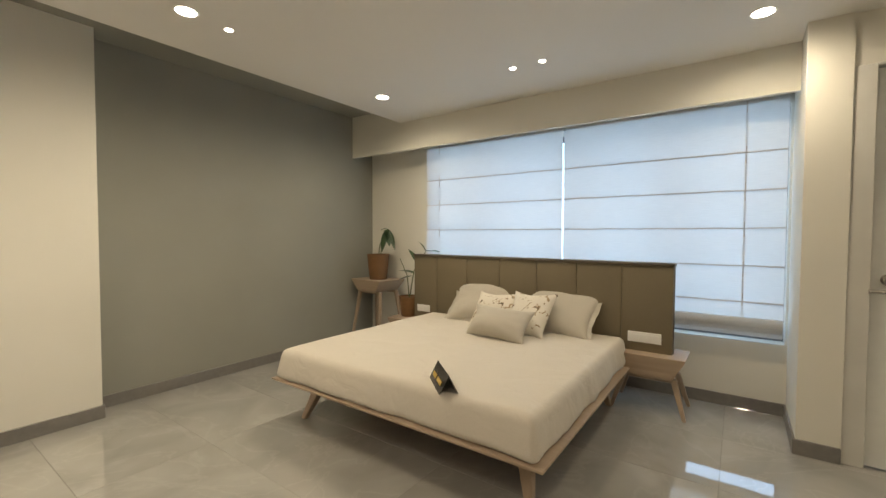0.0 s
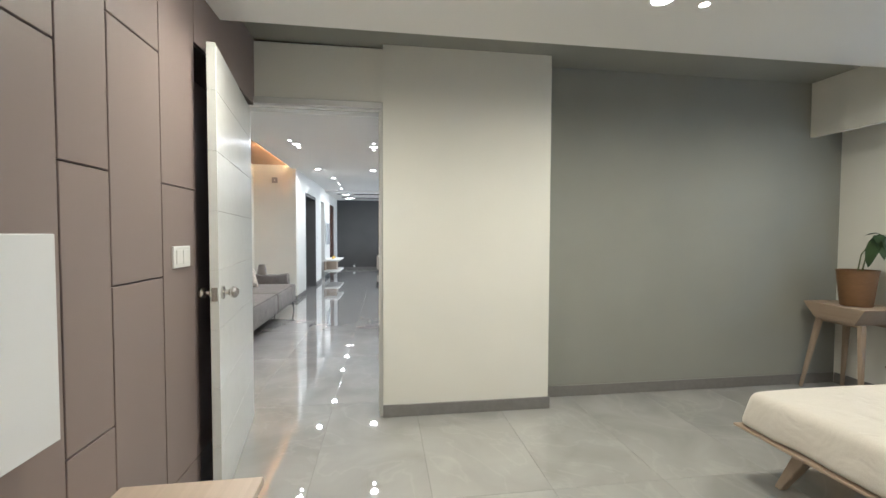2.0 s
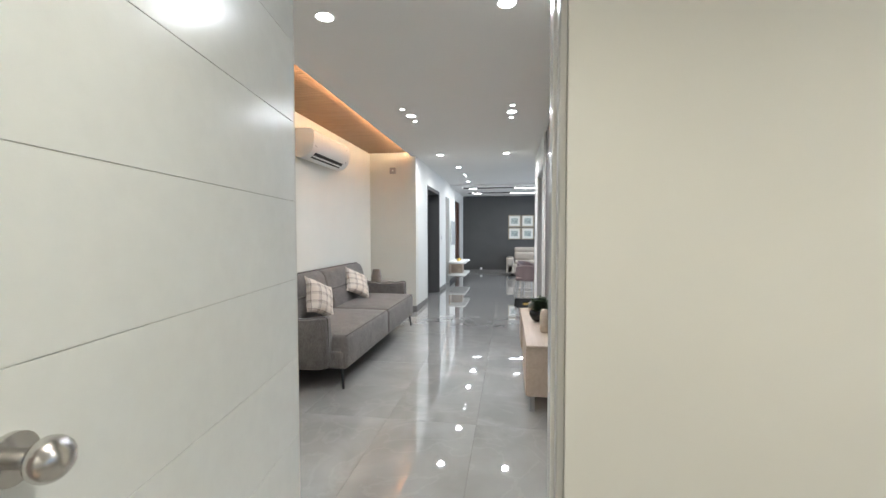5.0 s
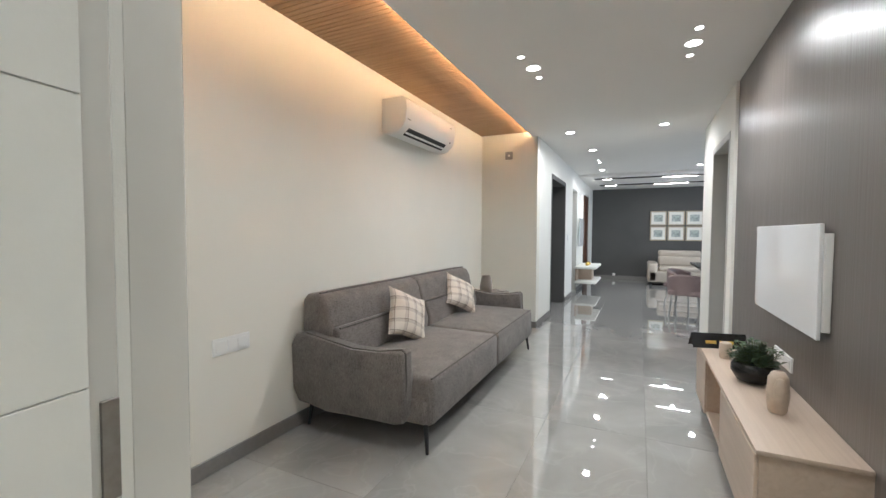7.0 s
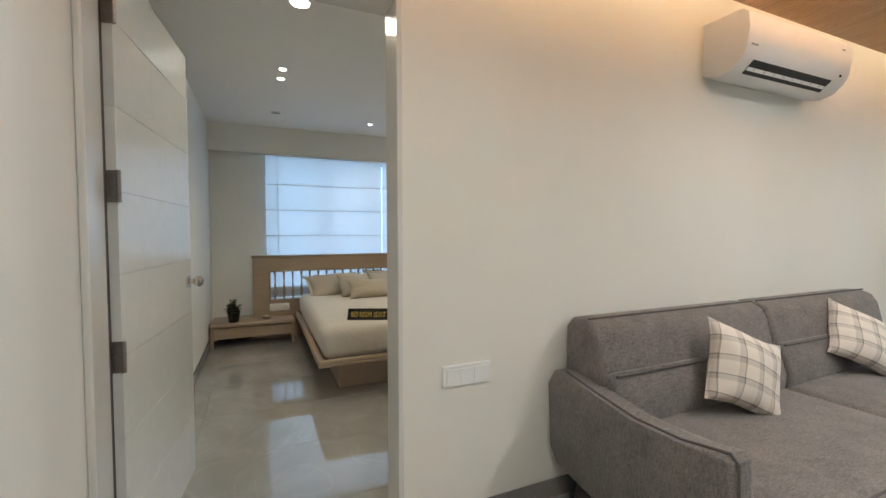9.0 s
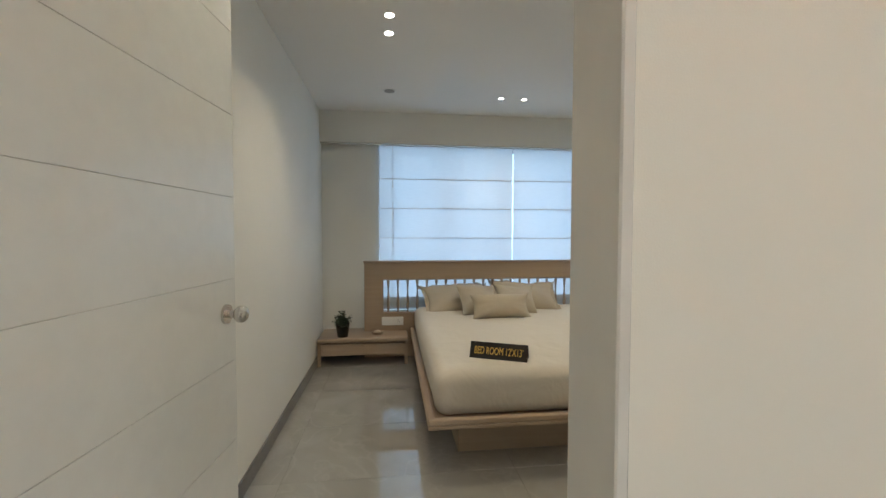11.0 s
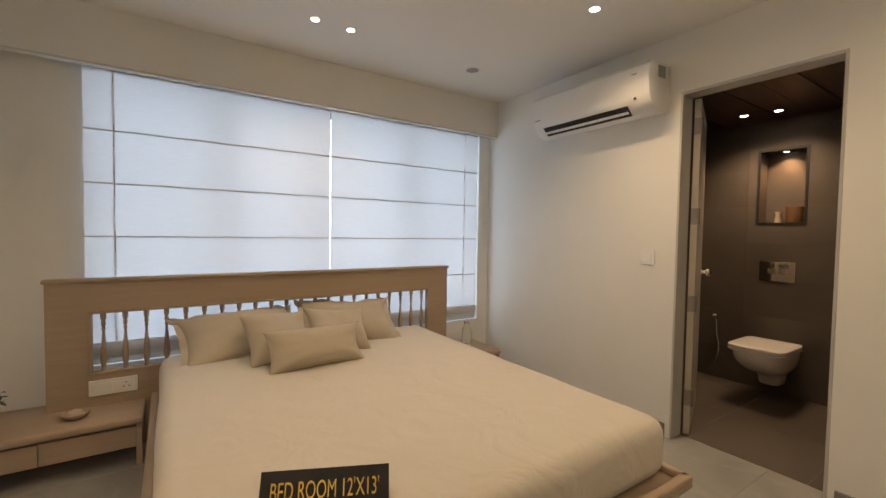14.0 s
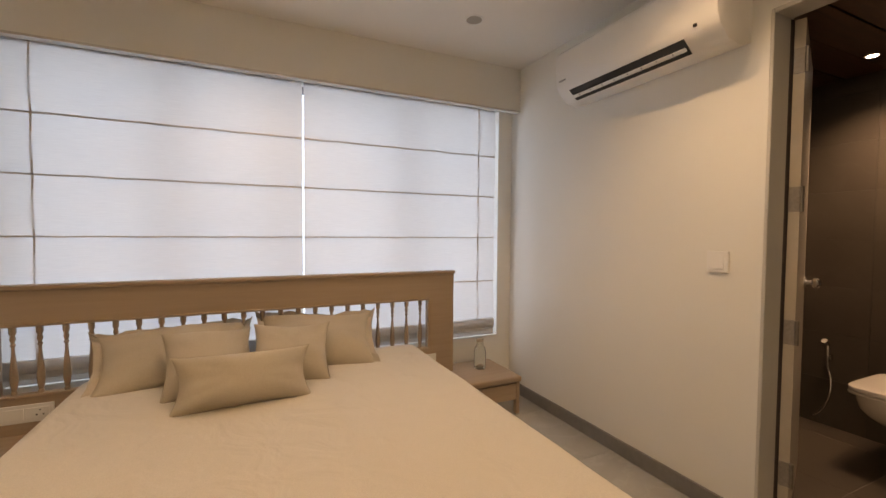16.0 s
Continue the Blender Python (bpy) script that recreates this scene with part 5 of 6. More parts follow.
air_conditioner(-2.037, 6.43, 2.035, 0.965, 90, "white wall-mounted air conditioner above the sofa")
wall_plate(-2.037, 4.999, 0.639, 0.221, 0.088, 90, "white switch plate low on the lounge wall", 3)
wall_plate(-2.037, 8.27, 0.67, 0.16, 0.085, 90, "white socket plate behind the sofa arm", 2)
sens = thing("junction_box", "small square white box high on the wall", "junction box", -1.66, 8.845, 2.245)
box_part("lid", PLASTIC_GREY, sens, -0.05, 0.05, -0.012, 0, -0.05, 0.05, 0.003, 1)
box_part("button", PLASTIC, sens, -0.012, 0.012, -0.016, -0.011, -0.012, 0.012, 0.002, 1)

side = thing("side_table", "small round glass-topped side table beside the sofa", "side table", -1.66, 8.14, 0)
bm = bmesh.new()
lathe(bm, [(0.0, 0.535), (0.21, 0.535), (0.215, 0.542), (0.21, 0.55), (0.0, 0.55)], n=32)
part("top", bm, SMOKE, side, smooth=True)
for i in range(3):
    a = i * 2.094
    bm = bmesh.new()
    cylinder(bm, (0.17 * math.cos(a), 0.17 * math.sin(a), 0), (0.10 * math.cos(a), 0.10 * math.sin(a), 0.536), 0.009, n=10)
    part("leg", bm, BLACK_METAL, side)
vase = thing("vase", "smoked metal vase on the side table", "vase", -1.69, 8.07, 0.55)
bm = bmesh.new()
lathe(bm, [(0.062, 0), (0.072, 0.012), (0.074, 0.06), (0.062, 0.13), (0.05, 0.175), (0.053, 0.185), (0.047, 0.185), (0.044, 0.16), (0.01, 0.03)], n=28)
part("vessel", bm, SMOKE, vase, smooth=True)
dish = thing("dish", "small pale dish on the side table", "dish", -1.54, 8.18, 0.55)
bm = bmesh.new()
lathe(bm, [(0.03, 0), (0.06, 0.012), (0.057, 0.015), (0.01, 0.006)], n=24)
part("plate", bm, PORCELAIN, dish, smooth=True)

tv = thing("television", "white glossy television panel mounted on the taupe wall", "television", 0.613, 6.18, 0.80)
box_part("screen", TV_FILM, tv, -0.044, -0.028, -0.495, 0.495, 0.0, 0.48, 0.003, 1)
box_part("back_panel", PLASTIC, tv, -0.028, 0.0, -0.505, 0.42, 0.035, 0.44, 0.003, 1)
wall_plate(0.613, 6.235, 0.58, 0.29, 0.075, -90, "white socket plate above the cabinet", 3)

cab = thing("television_cabinet", "long pale oak-veneer cabinet with an open middle shelf", "cabinet", 0.613, 6.11, 0)
rounded_table_top("top", CABINET, cab, -0.318, 0, -0.83, 0.81, 0.455, 0.475)
box_part("bottom", CABINET, cab, -0.305, 0, -0.82, 0.80, 0.115, 0.135)
for a in (-0.82, -0.15, 0.39, 0.782):
    box_part("side_panel", CABINET, cab, -0.305, 0, a, a + 0.018, 0.135, 0.455)
box_part("back_panel", CABINET, cab, -0.012, 0, -0.80, 0.782, 0.135, 0.455)
box_part("door", CABINET, cab, -0.318, -0.305, -0.818, -0.135, 0.12, 0.452, 0.002, 1)
box_part("door", CABINET, cab, -0.318, -0.305, 0.392, 0.798, 0.12, 0.452, 0.002, 1)
for y in (-0.775, 0.735):
    box_part("leg", PLASTIC_GREY, cab, -0.29, -0.255, y - 0.02, y + 0.02, 0, 0.115, 0.002, 1, "pale metal leg")
    box_part("leg", PLASTIC_GREY, cab, -0.05, -0.015, y - 0.02, y + 0.02, 0, 0.115, 0.002, 1, "pale metal leg")

p3 = thing("potted_plant", "dense green shrub in a black bowl on the cabinet", "plant", 0.455, 6.10, 0.475)
bm = bmesh.new()
lathe(bm, [(0.045, 0), (0.075, 0.012), (0.10, 0.055), (0.098, 0.085), (0.088, 0.10), (0.08, 0.10), (0.01, 0.085)], n=28)
part("pot", bm, BLACK, p3, smooth=True)
bushy(p3, 0.09, 0.13, 0.11, 130, 0.034, LEAF, 5)
v2 = thing("vase", "beige ceramic vase with a pierced handle shape", "vase", 0.455, 5.69, 0.475)
bm = bmesh.new()
lathe(bm, [(0.026, 0), (0.034, 0.01), (0.041, 0.08), (0.037, 0.15), (0.025, 0.175), (0.016, 0.18), (0.011, 0.17)], n=26, squash=0.75)
part("vessel", bm, CERAMIC, v2, smooth=True)
bm = bmesh.new()
lathe(bm, [(0.012, 0.06), (0.02, 0.08), (0.022, 0.12), (0.014, 0.15), (0.004, 0.155)], (0.0, -0.027, 0), n=18, squash=0.5)
part("hollow", bm, CERAMIC, v2, smooth=True)
tray = tent_sign(0.40, 6.80, 0.475, 14, "", "folded black table sign with gold lettering on the cabinet", 0.33, 0.09)
v3 = thing("candle_jar", "small cream jar on the cabinet", "jar", 0.40, 6.52, 0.475)
bm = bmesh.new()
lathe(bm, [(0.028, 0), (0.033, 0.006), (0.034, 0.08), (0.03, 0.095), (0.02, 0.10)], n=22)
part("jar", bm, CERAMIC, v3, smooth=True)

# ---- dining and living beyond ----
def dining_chair(x, y, rz):
    c = thing("dining_chair", "mauve leather tub dining chair with slim metal legs", "chair", x, y, 0, rz, "chairs round the dining table")
    bm = bmesh.new()
    box(bm, -0.25, 0.25, -0.25, 0.25, 0.40, 0.49, 0.03, 3)
    part("seat", bm, PINK_GREY, c, smooth=True)
    bm = bmesh.new()
    rings = []
    for i in range(17):
        a = math.pi * i / 16
        ring = []
        for r, z in ((0.25, 0.40), (0.30, 0.42), (0.305, 0.66 + 0.08 * math.sin(a)), (0.275, 0.69 + 0.08 * math.sin(a)), (0.25, 0.66 + 0.08 * math.sin(a))):
            ring.append(bm.verts.new((r * math.cos(a), r * math.sin(a) * 0.95 - 0.02, z)))
        rings.append(ring)
    for p, q in zip(rings, rings[1:]):
        for k in range(5):
            bm.faces.new((p[k], p[(k + 1) % 5], q[(k + 1) % 5], q[k]))
    bm.faces.new(rings[0])
    bm.faces.new(rings[-1])
    part("backrest", bm, PINK_GREY, c, smooth=True)
    for sx in (-1, 1):
        for sy in (-1, 1):
            bm = bmesh.new()
            cylinder(bm, (sx * 0.23, sy * 0.23, 0), (sx * 0.19, sy * 0.19, 0.41), 0.013, 0.017, 12)
            part("leg", bm, PLASTIC_GREY, c)
    c.scale = (0.86, 0.86, 0.84)
    return c


dining_chair(0.56, 10.55, 165)
dining_chair(0.58, 11.5, 60)
dining_chair(1.9, 10.9, -90)
table = thing("dining_table", "dark round-edged dining table with a pedestal", "table", 1.20, 10.95, 0)
bm = bmesh.new()
box(bm, -0.5, 0.5, -0.8, 0.8, 0.71, 0.75, 0.015, 3)
part("top", bm, BLACK, table, smooth=True)
bm = bmesh.new()
lathe(bm, [(0.28, 0), (0.28, 0.02), (0.06, 0.05), (0.05, 0.6), (0.16, 0.71)], n=24)
part("pedestal", bm, BLACK_METAL, table, smooth=True)
tent_sign(0.95, 10.75, 0.75, 20, "", "folded black table sign on the dining table", 0.30, 0.09)

far = thing("recliner_sofa", "pale leather sofa against the charcoal wall", "sofa", 1.27, 15.40, 0)
bm = bmesh.new()
box(bm, -1.15, 1.15, -0.9, 0, 0.08, 0.35, 0.04, 3)
part("base", bm, PALE_LEATHER, far, smooth=True)
for s in range(2):
    a = -0.94 + s * 0.94
    for name, y0, y1, z0, z1 in (("seat", -0.88, -0.25, 0.33, 0.45), ("back_lower", -0.34, -0.10, 0.44, 0.68), ("back_upper", -0.30, -0.06, 0.66, 0.82)):
        bm = bmesh.new()
        box(bm, a + 0.01, a + 0.93, y0, y1, z0, z1, 0.05, 3)
        part(name, bm, PALE_LEATHER, far, smooth=True)
for x in (-1.17, 0.95):
    bm = bmesh.new()
    box(bm, x, x + 0.22, -0.9, -0.02, 0.08, 0.54, 0.05, 3)
    part("arm", bm, PALE_LEATHER, far, smooth=True)
for x in (-1.1, 1.1):
    for y in (-0.82, -0.08):
        box_part("foot", BLACK_METAL, far, x - 0.03, x + 0.03, y - 0.03, y + 0.03, 0, 0.08)
for i in range(3):
    for j in range(2):
        f = thing("framed_print", "small framed botanical print on the charcoal wall", "picture", 0.345 + i * 0.408, 15.7, 1.05 + j * 0.395, group="six framed prints")
        w, h = 0.38, 0.37
        bm = bmesh.new()
        for a, b, c, d in ((-w / 2, w / 2, 0, 0.028), (-w / 2, w / 2, h - 0.028, h), (-w / 2, -w / 2 + 0.028, 0.028, h - 0.028), (w / 2 - 0.028, w / 2, 0.028, h - 0.028)):
            box(bm, a, b, -0.03, 0, c, d)
        part("frame", bm, PICTURE_FRAME, f)
        box_part("mount", MOUNT, f, -w / 2 + 0.028, w / 2 - 0.028, -0.016, -0.008, 0.028, h - 0.028)
        box_part("print", INK, f, -0.10, 0.10, -0.0185, -0.0165, 0.10, 0.27)
floor_dot = thing("floor_socket", "tiny white plug low on the charcoal wall", "socket", -0.70, 15.688, 0.12)
box_part("plate", PLASTIC, floor_dot, -0.035, 0.035, -0.012, 0, -0.035, 0.035, 0.003, 1)

unit = thing("wall_shelf", "white floating two-tier wall shelf", "shelf", -1.285, 12.95, 0)
for z in (0.20, 0.50):
    bm = bmesh.new()
    box(bm, 0, 0.42, -0.6, 0.6, z, z + 0.05, 0.015, 2)
    part("shelf", bm, WHITE, unit, smooth=True)
box_part("back_panel", CABINET, unit, 0, 0.03, -0.5, 0.5, 0.25, 0.50)
box_part("divider", CABINET, unit, 0.03, 0.3, -0.2, 0.2, 0.25, 0.50)
brass = thing("ornament", "small brass ornaments on the wall shelf", "ornament", -1.08, 12.9, 0.55)
for dy in (-0.15, 0.0, 0.14):
    bm = bmesh.new()
    lathe(bm, [(0.03, 0), (0.045, 0.02), (0.02, 0.06), (0.004, 0.075)], (0, dy, 0), n=14)
    part("figure", bm, GOLD, brass, smooth=True)
slab("door_wood_far", DARK_WOOD, -1.30, -1.262, 13.7, 14.5, 0.0, 2.12, "dark red wooden door in the far wall", "door")
wall_plate(-1.285, 11.4, 1.15, 0.12, 0.10, 90, "white switch plate on the passage wall", 2)
tvfar = thing("television", "white glossy screen on the far passage wall", "television", -1.285, 13.1, 0.95)
box_part("screen", TV_FILM, tvfar, 0.02, 0.04, -0.35, 0.35, 0, 0.6, 0.003, 1)
box_part("mount", BLACK_METAL, tvfar, 0, 0.02, -0.1, 0.1, 0.2, 0.4)


def track_light(y, spots):
    t = thing("track_light", "black ceiling track with lit spot bars", "ceiling light", 0, y, 2.425, group="track lights")
    box_part("rail", BLACK_METAL, t, -1.0, 2.2, -0.015, 0.015, -0.025, 0)
    for x, w in spots:
        box_part("light_bar", LAMP_COOL, t, x - w / 2, x + w / 2, -0.012, 0.012, -0.033, -0.025)
    return t


track_light(13.2, ((-0.75, 0.18), (0.62, 0.6)))
track_light(14.5, ((-0.75, 0.25), (0.55, 0.7)))
# added downlights beside the tracks, giving the light of the glowing bars
for x, y in ((-0.75, 13.2), (0.62, 13.2), (0.55, 14.5), (2.0, 14.0)):
    downlight(x, y + 0.12, 2.425, 0.035, 22, NEUTRAL)

# ---- bedroom two ----
bed2 = thing("bed", "low oak bed with a spindle headboard and cream sheet", "bed", 0, 0, 0)
bm = bmesh.new()
box(bm, -5.66, -3.56, 4.59, 6.40, 0.25, 0.272, 0.006, 2)
part("platform", bm, OAK, bed2, smooth=True)
for a, b, c, d in ((-5.66, -3.57, 4.59, 4.625), (-5.66, -3.57, 6.365, 6.40), (-3.60, -3.56, 4.59, 6.40)):
    box_part("rim", OAK_X if c - d > -0.1 else OAK, bed2, a, b, c, d, 0.272, 0.302, 0.008, 2)
box_part("plinth", OAK, bed2, -5.5, -3.81, 4.78, 6.18, 0.0, 0.25, 0.004, 1)
bm = bmesh.new()
box(bm, -5.66, -3.635, 4.63, 6.36, 0.272, 0.515, 0.07, 5)
bmesh.ops.subdivide_edges(bm, edges=[e for e in bm.edges if e.calc_length() > 0.3], cuts=24, use_grid_fill=True)
for v in bm.verts:
    w = noise.noise(v.co * 2.7 + Vector((3, 1, 0))) * 0.005 + noise.noise(v.co * 8.0) * 0.0025
    side = 1.0 if v.co.z < 0.46 else 0.35
    v.co += Vector((w * side, w * side, w * 0.5 * (0 if v.co.z < 0.29 else 1)))
part("mattress", bm, SHEET, bed2, "mattress in a cream fitted sheet", True)
head2 = wall("headboard", OAK, "x", -5.735, -5.70, 4.135, 6.66, 0.0, 0.945, [(4.325, 6.465, 0.45, 0.772)], "")
for key in ("label", "category", "kind"):
    if key in head2:
        del head2[key]
head2.parent = bed2
tagged(head2, "oak headboard with a row of turned spindles")
box_part("cap", OAK, head2, -5.75, -5.685, 4.125, 6.67, 0.945, 0.968, 0.007, 2, smooth=True)
for z0, z1 in ((0.436, 0.45), (0.772, 0.786)):
    box_part("bead", OAK, head2, -5.70, -5.692, 4.31, 6.48, z0, z1, 0.003, 1)
for y0, y1 in ((4.311, 4.325), (6.465, 6.479)):
    box_part("bead", OAK_Z, head2, -5.70, -5.692, y0, y1, 0.45, 0.772, 0.003, 1)
bm = bmesh.new()
lathe(bm, [(0.012, 0.0), (0.012, 0.012), (0.008, 0.018), (0.012, 0.03), (0.017, 0.075), (0.013, 0.13), (0.007, 0.20), (0.006, 0.225), (0.011, 0.235), (0.006, 0.245), (0.012, 0.262), (0.008, 0.28), (0.014, 0.292), (0.014, 0.322)], n=12)
spindle_mesh = mesh_of("spindle", bm, OAK_Z, True)
for i in range(22):
    s = new("spindle", spindle_mesh)
    s.parent = head2
    s.location = (-5.717, 4.372 + i * (6.418 - 4.372) / 21, 0.45)
wall_plate(-5.70, 4.415, 0.362, 0.215, 0.085, 90, "white socket plate set into the headboard", 2, True)
wall_plate(-5.70, 6.42, 0.362, 0.215, 0.085, 90, "white socket plate set into the headboard", 2, True)
for x, y, w, h, t, lean, rz, label, s in (
        (-5.36, 5.07, 0.66, 0.41, 0.19, 60, 97, "beige linen sleeping pillow against the spindles", 21),
        (-5.37, 5.70, 0.62, 0.41, 0.19, 56, 82, "beige linen sleeping pillow against the spindles", 22),
        (-5.17, 5.22, 0.37, 0.345, 0.17, 44, 96, "square beige linen cushion on the bed", 23),
        (-5.20, 5.55, 0.37, 0.345, 0.16, 46, 82, "square beige linen cushion on the bed", 24),
        (-5.00, 5.36, 0.54, 0.235, 0.17, 30, 92, "oblong beige linen cushion at the front", 25)):
    pillow(x, y, 0.505, w, h, t, lean, rz, LINEN, label, "pillow" if s < 23 else "scatter_cushion", "pillows on the spindle bed", s, 0, 0.04 if s < 23 else 0)
tent_sign(-3.865, 5.03, 0.513, 65.5, "BED ROOM 12'X13'", "folded black table sign reading BED ROOM 12'X13'", 0.335, 0.088)


def bedside_bench(y0, y1, drawers, label):
    b = thing("bedside_bench", label, "bedside table", -5.50, (y0 + y1) / 2, 0)
    h = (y1 - y0) / 2
    bm = bmesh.new()
    box(bm, -0.36, 0.08, -h, h, 0.222, 0.262, 0.012, 3)
    part("top", bm, OAK, b, smooth=True)
    box_part("body", OAK, b, -0.34, 0.04, -h + 0.03, h - 0.01, 0.095, 0.212, 0.002, 1)
    # dark-coloured strip stands in for the shade between top and drawers
    box_part("shadow_rail", OLIVE_DARK, b, -0.33, 0.035, -h + 0.035, h - 0.015, 0.212, 0.222)
    n = drawers
    for i in range(n):
        a = -h + 0.035 + i * (2 * h - 0.05) / n
        box_part("drawer_front", OAK, b, 0.04, 0.057, a + 0.002, a + (2 * h - 0.05) / n - 0.002, 0.098, 0.208, 0.002, 1)
    for y in (-h + 0.003, h - 0.033):
        box_part("leg", OAK_Z, b, 0.03, 0.062, y, y + 0.028, 0.0, 0.222, 0.003, 1)
        box_part("leg", OAK_Z, b, -0.33, -0.30, y, y + 0.028, 0.0, 0.222, 0.003, 1)
    return b


bedside_bench(3.72, 4.56, 2, "low oak bedside bench with two drawers against the wall")
bedside_bench(6.415, 7.045, 2, "small oak bedside table with one drawer")
p4 = pot(-5.515, 3.945, 0.262, 0.05, 0.064, 0.125, BLACK, "potted_plant", "grey-green herb plant in a black pot on the bench")
bushy(p4, 0.10, 0.115, 0.145, 34, 0.042, LEAF_GREY, 9)
dish2 = thing("bowl", "small carved wooden bowl on the bench", "bowl", -5.57, 4.27, 0.262)
bm = bmesh.new()
lathe(bm, [(0.03, 0), (0.045, 0.006), (0.06, 0.028), (0.056, 0.03), (0.03, 0.014), (0.004, 0.012)], n=26)
part("vessel", bm, OAK, dish2, smooth=True)
bm = bmesh.new()
lathe(bm, [(0.035, 0.016), (0.03, 0.032), (0.012, 0.042), (0.002, 0.043)], n=14)
part("filling", bm, CERAMIC, dish2, smooth=True)
bottle = thing("bottle", "clear glass bottle on the bedside table", "bottle", -5.68, 6.865, 0.262)
bm = bmesh.new()
lathe(bm, [(0.038, 0), (0.042, 0.008), (0.043, 0.12), (0.036, 0.15), (0.022, 0.168), (0.022, 0.20), (0.026, 0.203), (0.026, 0.212), (0.021, 0.212), (0.019, 0.17), (0.033, 0.148), (0.039, 0.12), (0.038, 0.012), (0.004, 0.008)], n=28)
part("glass_body", bm, DIM_GLASS, bottle, smooth=True)
bm = bmesh.new()
lathe(bm, [(0.0265, 0.195), (0.0265, 0.206), (0.024, 0.206)], n=24)
part("neck_ring", bm, CERAMIC, bottle)
air_conditioner(-5.085, 7.24, 1.982, 0.925, 0, "white wall-mounted air conditioner beside the bathroom door")
wall_plate(-4.265, 7.24, 1.108, 0.092, 0.092, 0, "white square switch plate beside the bathroom door", 1)

# ---- bathroom ----
bm = bmesh.new()
for i in range(9):
    a = -4.65 + i * 0.195
    box(bm, a, a + 0.188, 7.39, 8.76, 2.195 + 0.004 * (i % 2), 2.23)
structure("ceiling_bathroom", bm, DARK_WOOD, "dark red wooden plank bathroom ceiling", "ceiling")
# black slab coloured as the unlit space behind the plank joints
slab("ceiling_bathroom_backing", BLACK, -4.8, -2.75, 7.39, 9.0, 2.23, 2.3, "black slab standing in for the dark space above the planks", "ceiling")
wc = thing("toilet", "wall-hung white toilet with a closed lid", "toilet", -4.03, 8.752, 0)
bm = bmesh.new()
rings = []
for z, f, w in ((0.105, 0.20, 0.062), (0.115, 0.215, 0.072), (0.17, 0.23, 0.08), (0.20, 0.26, 0.088), (0.225, 0.36, 0.12), (0.265, 0.43, 0.15), (0.31, 0.485, 0.17), (0.36, 0.512, 0.178), (0.395, 0.52, 0.18)):
    ring = []
    for i in range(28):
        a = 2 * math.pi * i / 28
        c, s = math.cos(a), math.sin(a)
        x = w * (abs(c) ** 0.6) * (1 if c >= 0 else -1)
        y = -f / 2 + f / 2 * (abs(s) ** 0.7) * (1 if s >= 0 else -1)
        ring.append(bm.verts.new((x, y, z)))
    rings.append(ring)
for p, q in zip(rings, rings[1:]):
    for i in range(28):
        bm.faces.new((p[i], p[(i + 1) % 28], q[(i + 1) % 28], q[i]))
bm.faces.new(list(reversed(rings[0])))
bm.faces.new(rings[-1])
part("pan", bm, PORCELAIN, wc, smooth=True)
for name, z0, z1, k in (("seat", 0.397, 0.413, 1.01), ("lid", 0.415, 0.44, 1.0)):
    bm = bmesh.new()
    rings = []
    for z, grow in ((z0, -0.004), (z0 + 0.004, 0), (z1 - 0.006, 0), (z1 - 0.0015, -0.004), (z1, -0.012), (z1 + 0.002, -0.08)):
        ring = []
        for i in range(48):
            a = 2 * math.pi * i / 48
            c, s = math.cos(a), math.sin(a)
            p = 0.36 if s < 0 else 0.22
            ring.append(bm.verts.new(((0.182 * k + grow) * math.copysign(abs(c) ** p, c), -0.297 + (0.228 * k + grow) * math.copysign(abs(s) ** p, s), z)))
        rings.append(ring)
    for p, q in zip(rings, rings[1:]):
        for i in range(48):
            bm.faces.new((p[i], p[(i + 1) % 48], q[(i + 1) % 48], q[i]))
    bm.faces.new(list(reversed(rings[0])))
    bm.faces.new(rings[-1])
    part(name, bm, PORCELAIN, wc, smooth=True)
box_part("hinge_block", CHROME, wc, -0.12, 0.12, -0.075, -0.03, 0.40, 0.425, 0.006, 2)
fl = thing("flush_plate", "polished chrome dual flush plate on dark tiles", "flush plate", -4.065, 8.752, 0.977)
box_part("plate", MIRROR_STEEL, fl, -0.118, 0.118, -0.008, 0, -0.08, 0.08, 0.003, 2)
for x, r in ((-0.03, 0.03), (0.035, 0.02)):
    box_part("button", CHROME, fl, x - r, x + r, -0.013, -0.008, -0.02, 0.02, 0.004, 2)
spray = thing("hand_spray", "chrome hand spray with a steel hose on the wall", "hand spray", -4.47, 8.752, 0.50)
bm = bmesh.new()
box(bm, -0.014, 0.014, -0.035, 0, -0.07, -0.03, 0.004, 1)
part("holder", bm, CHROME, spray, smooth=True)
bm = bmesh.new()
cylinder(bm, (0.006, -0.05, -0.10), (0, -0.045, 0.03), 0.009, 0.012, 14)
cylinder(bm, (0, -0.045, 0.03), (-0.004, -0.075, 0.062), 0.012, 0.017, 14)
part("handle", bm, CHROME, spray, smooth=True)
bm = bmesh.new()
knots = [Vector(p) for p in ((0.006, -0.05, -0.10), (0.03, -0.06, -0.18), (0.03, -0.07, -0.28), (0.0, -0.07, -0.37), (-0.045, -0.05, -0.43), (-0.08, -0.01, -0.46))]
last = None
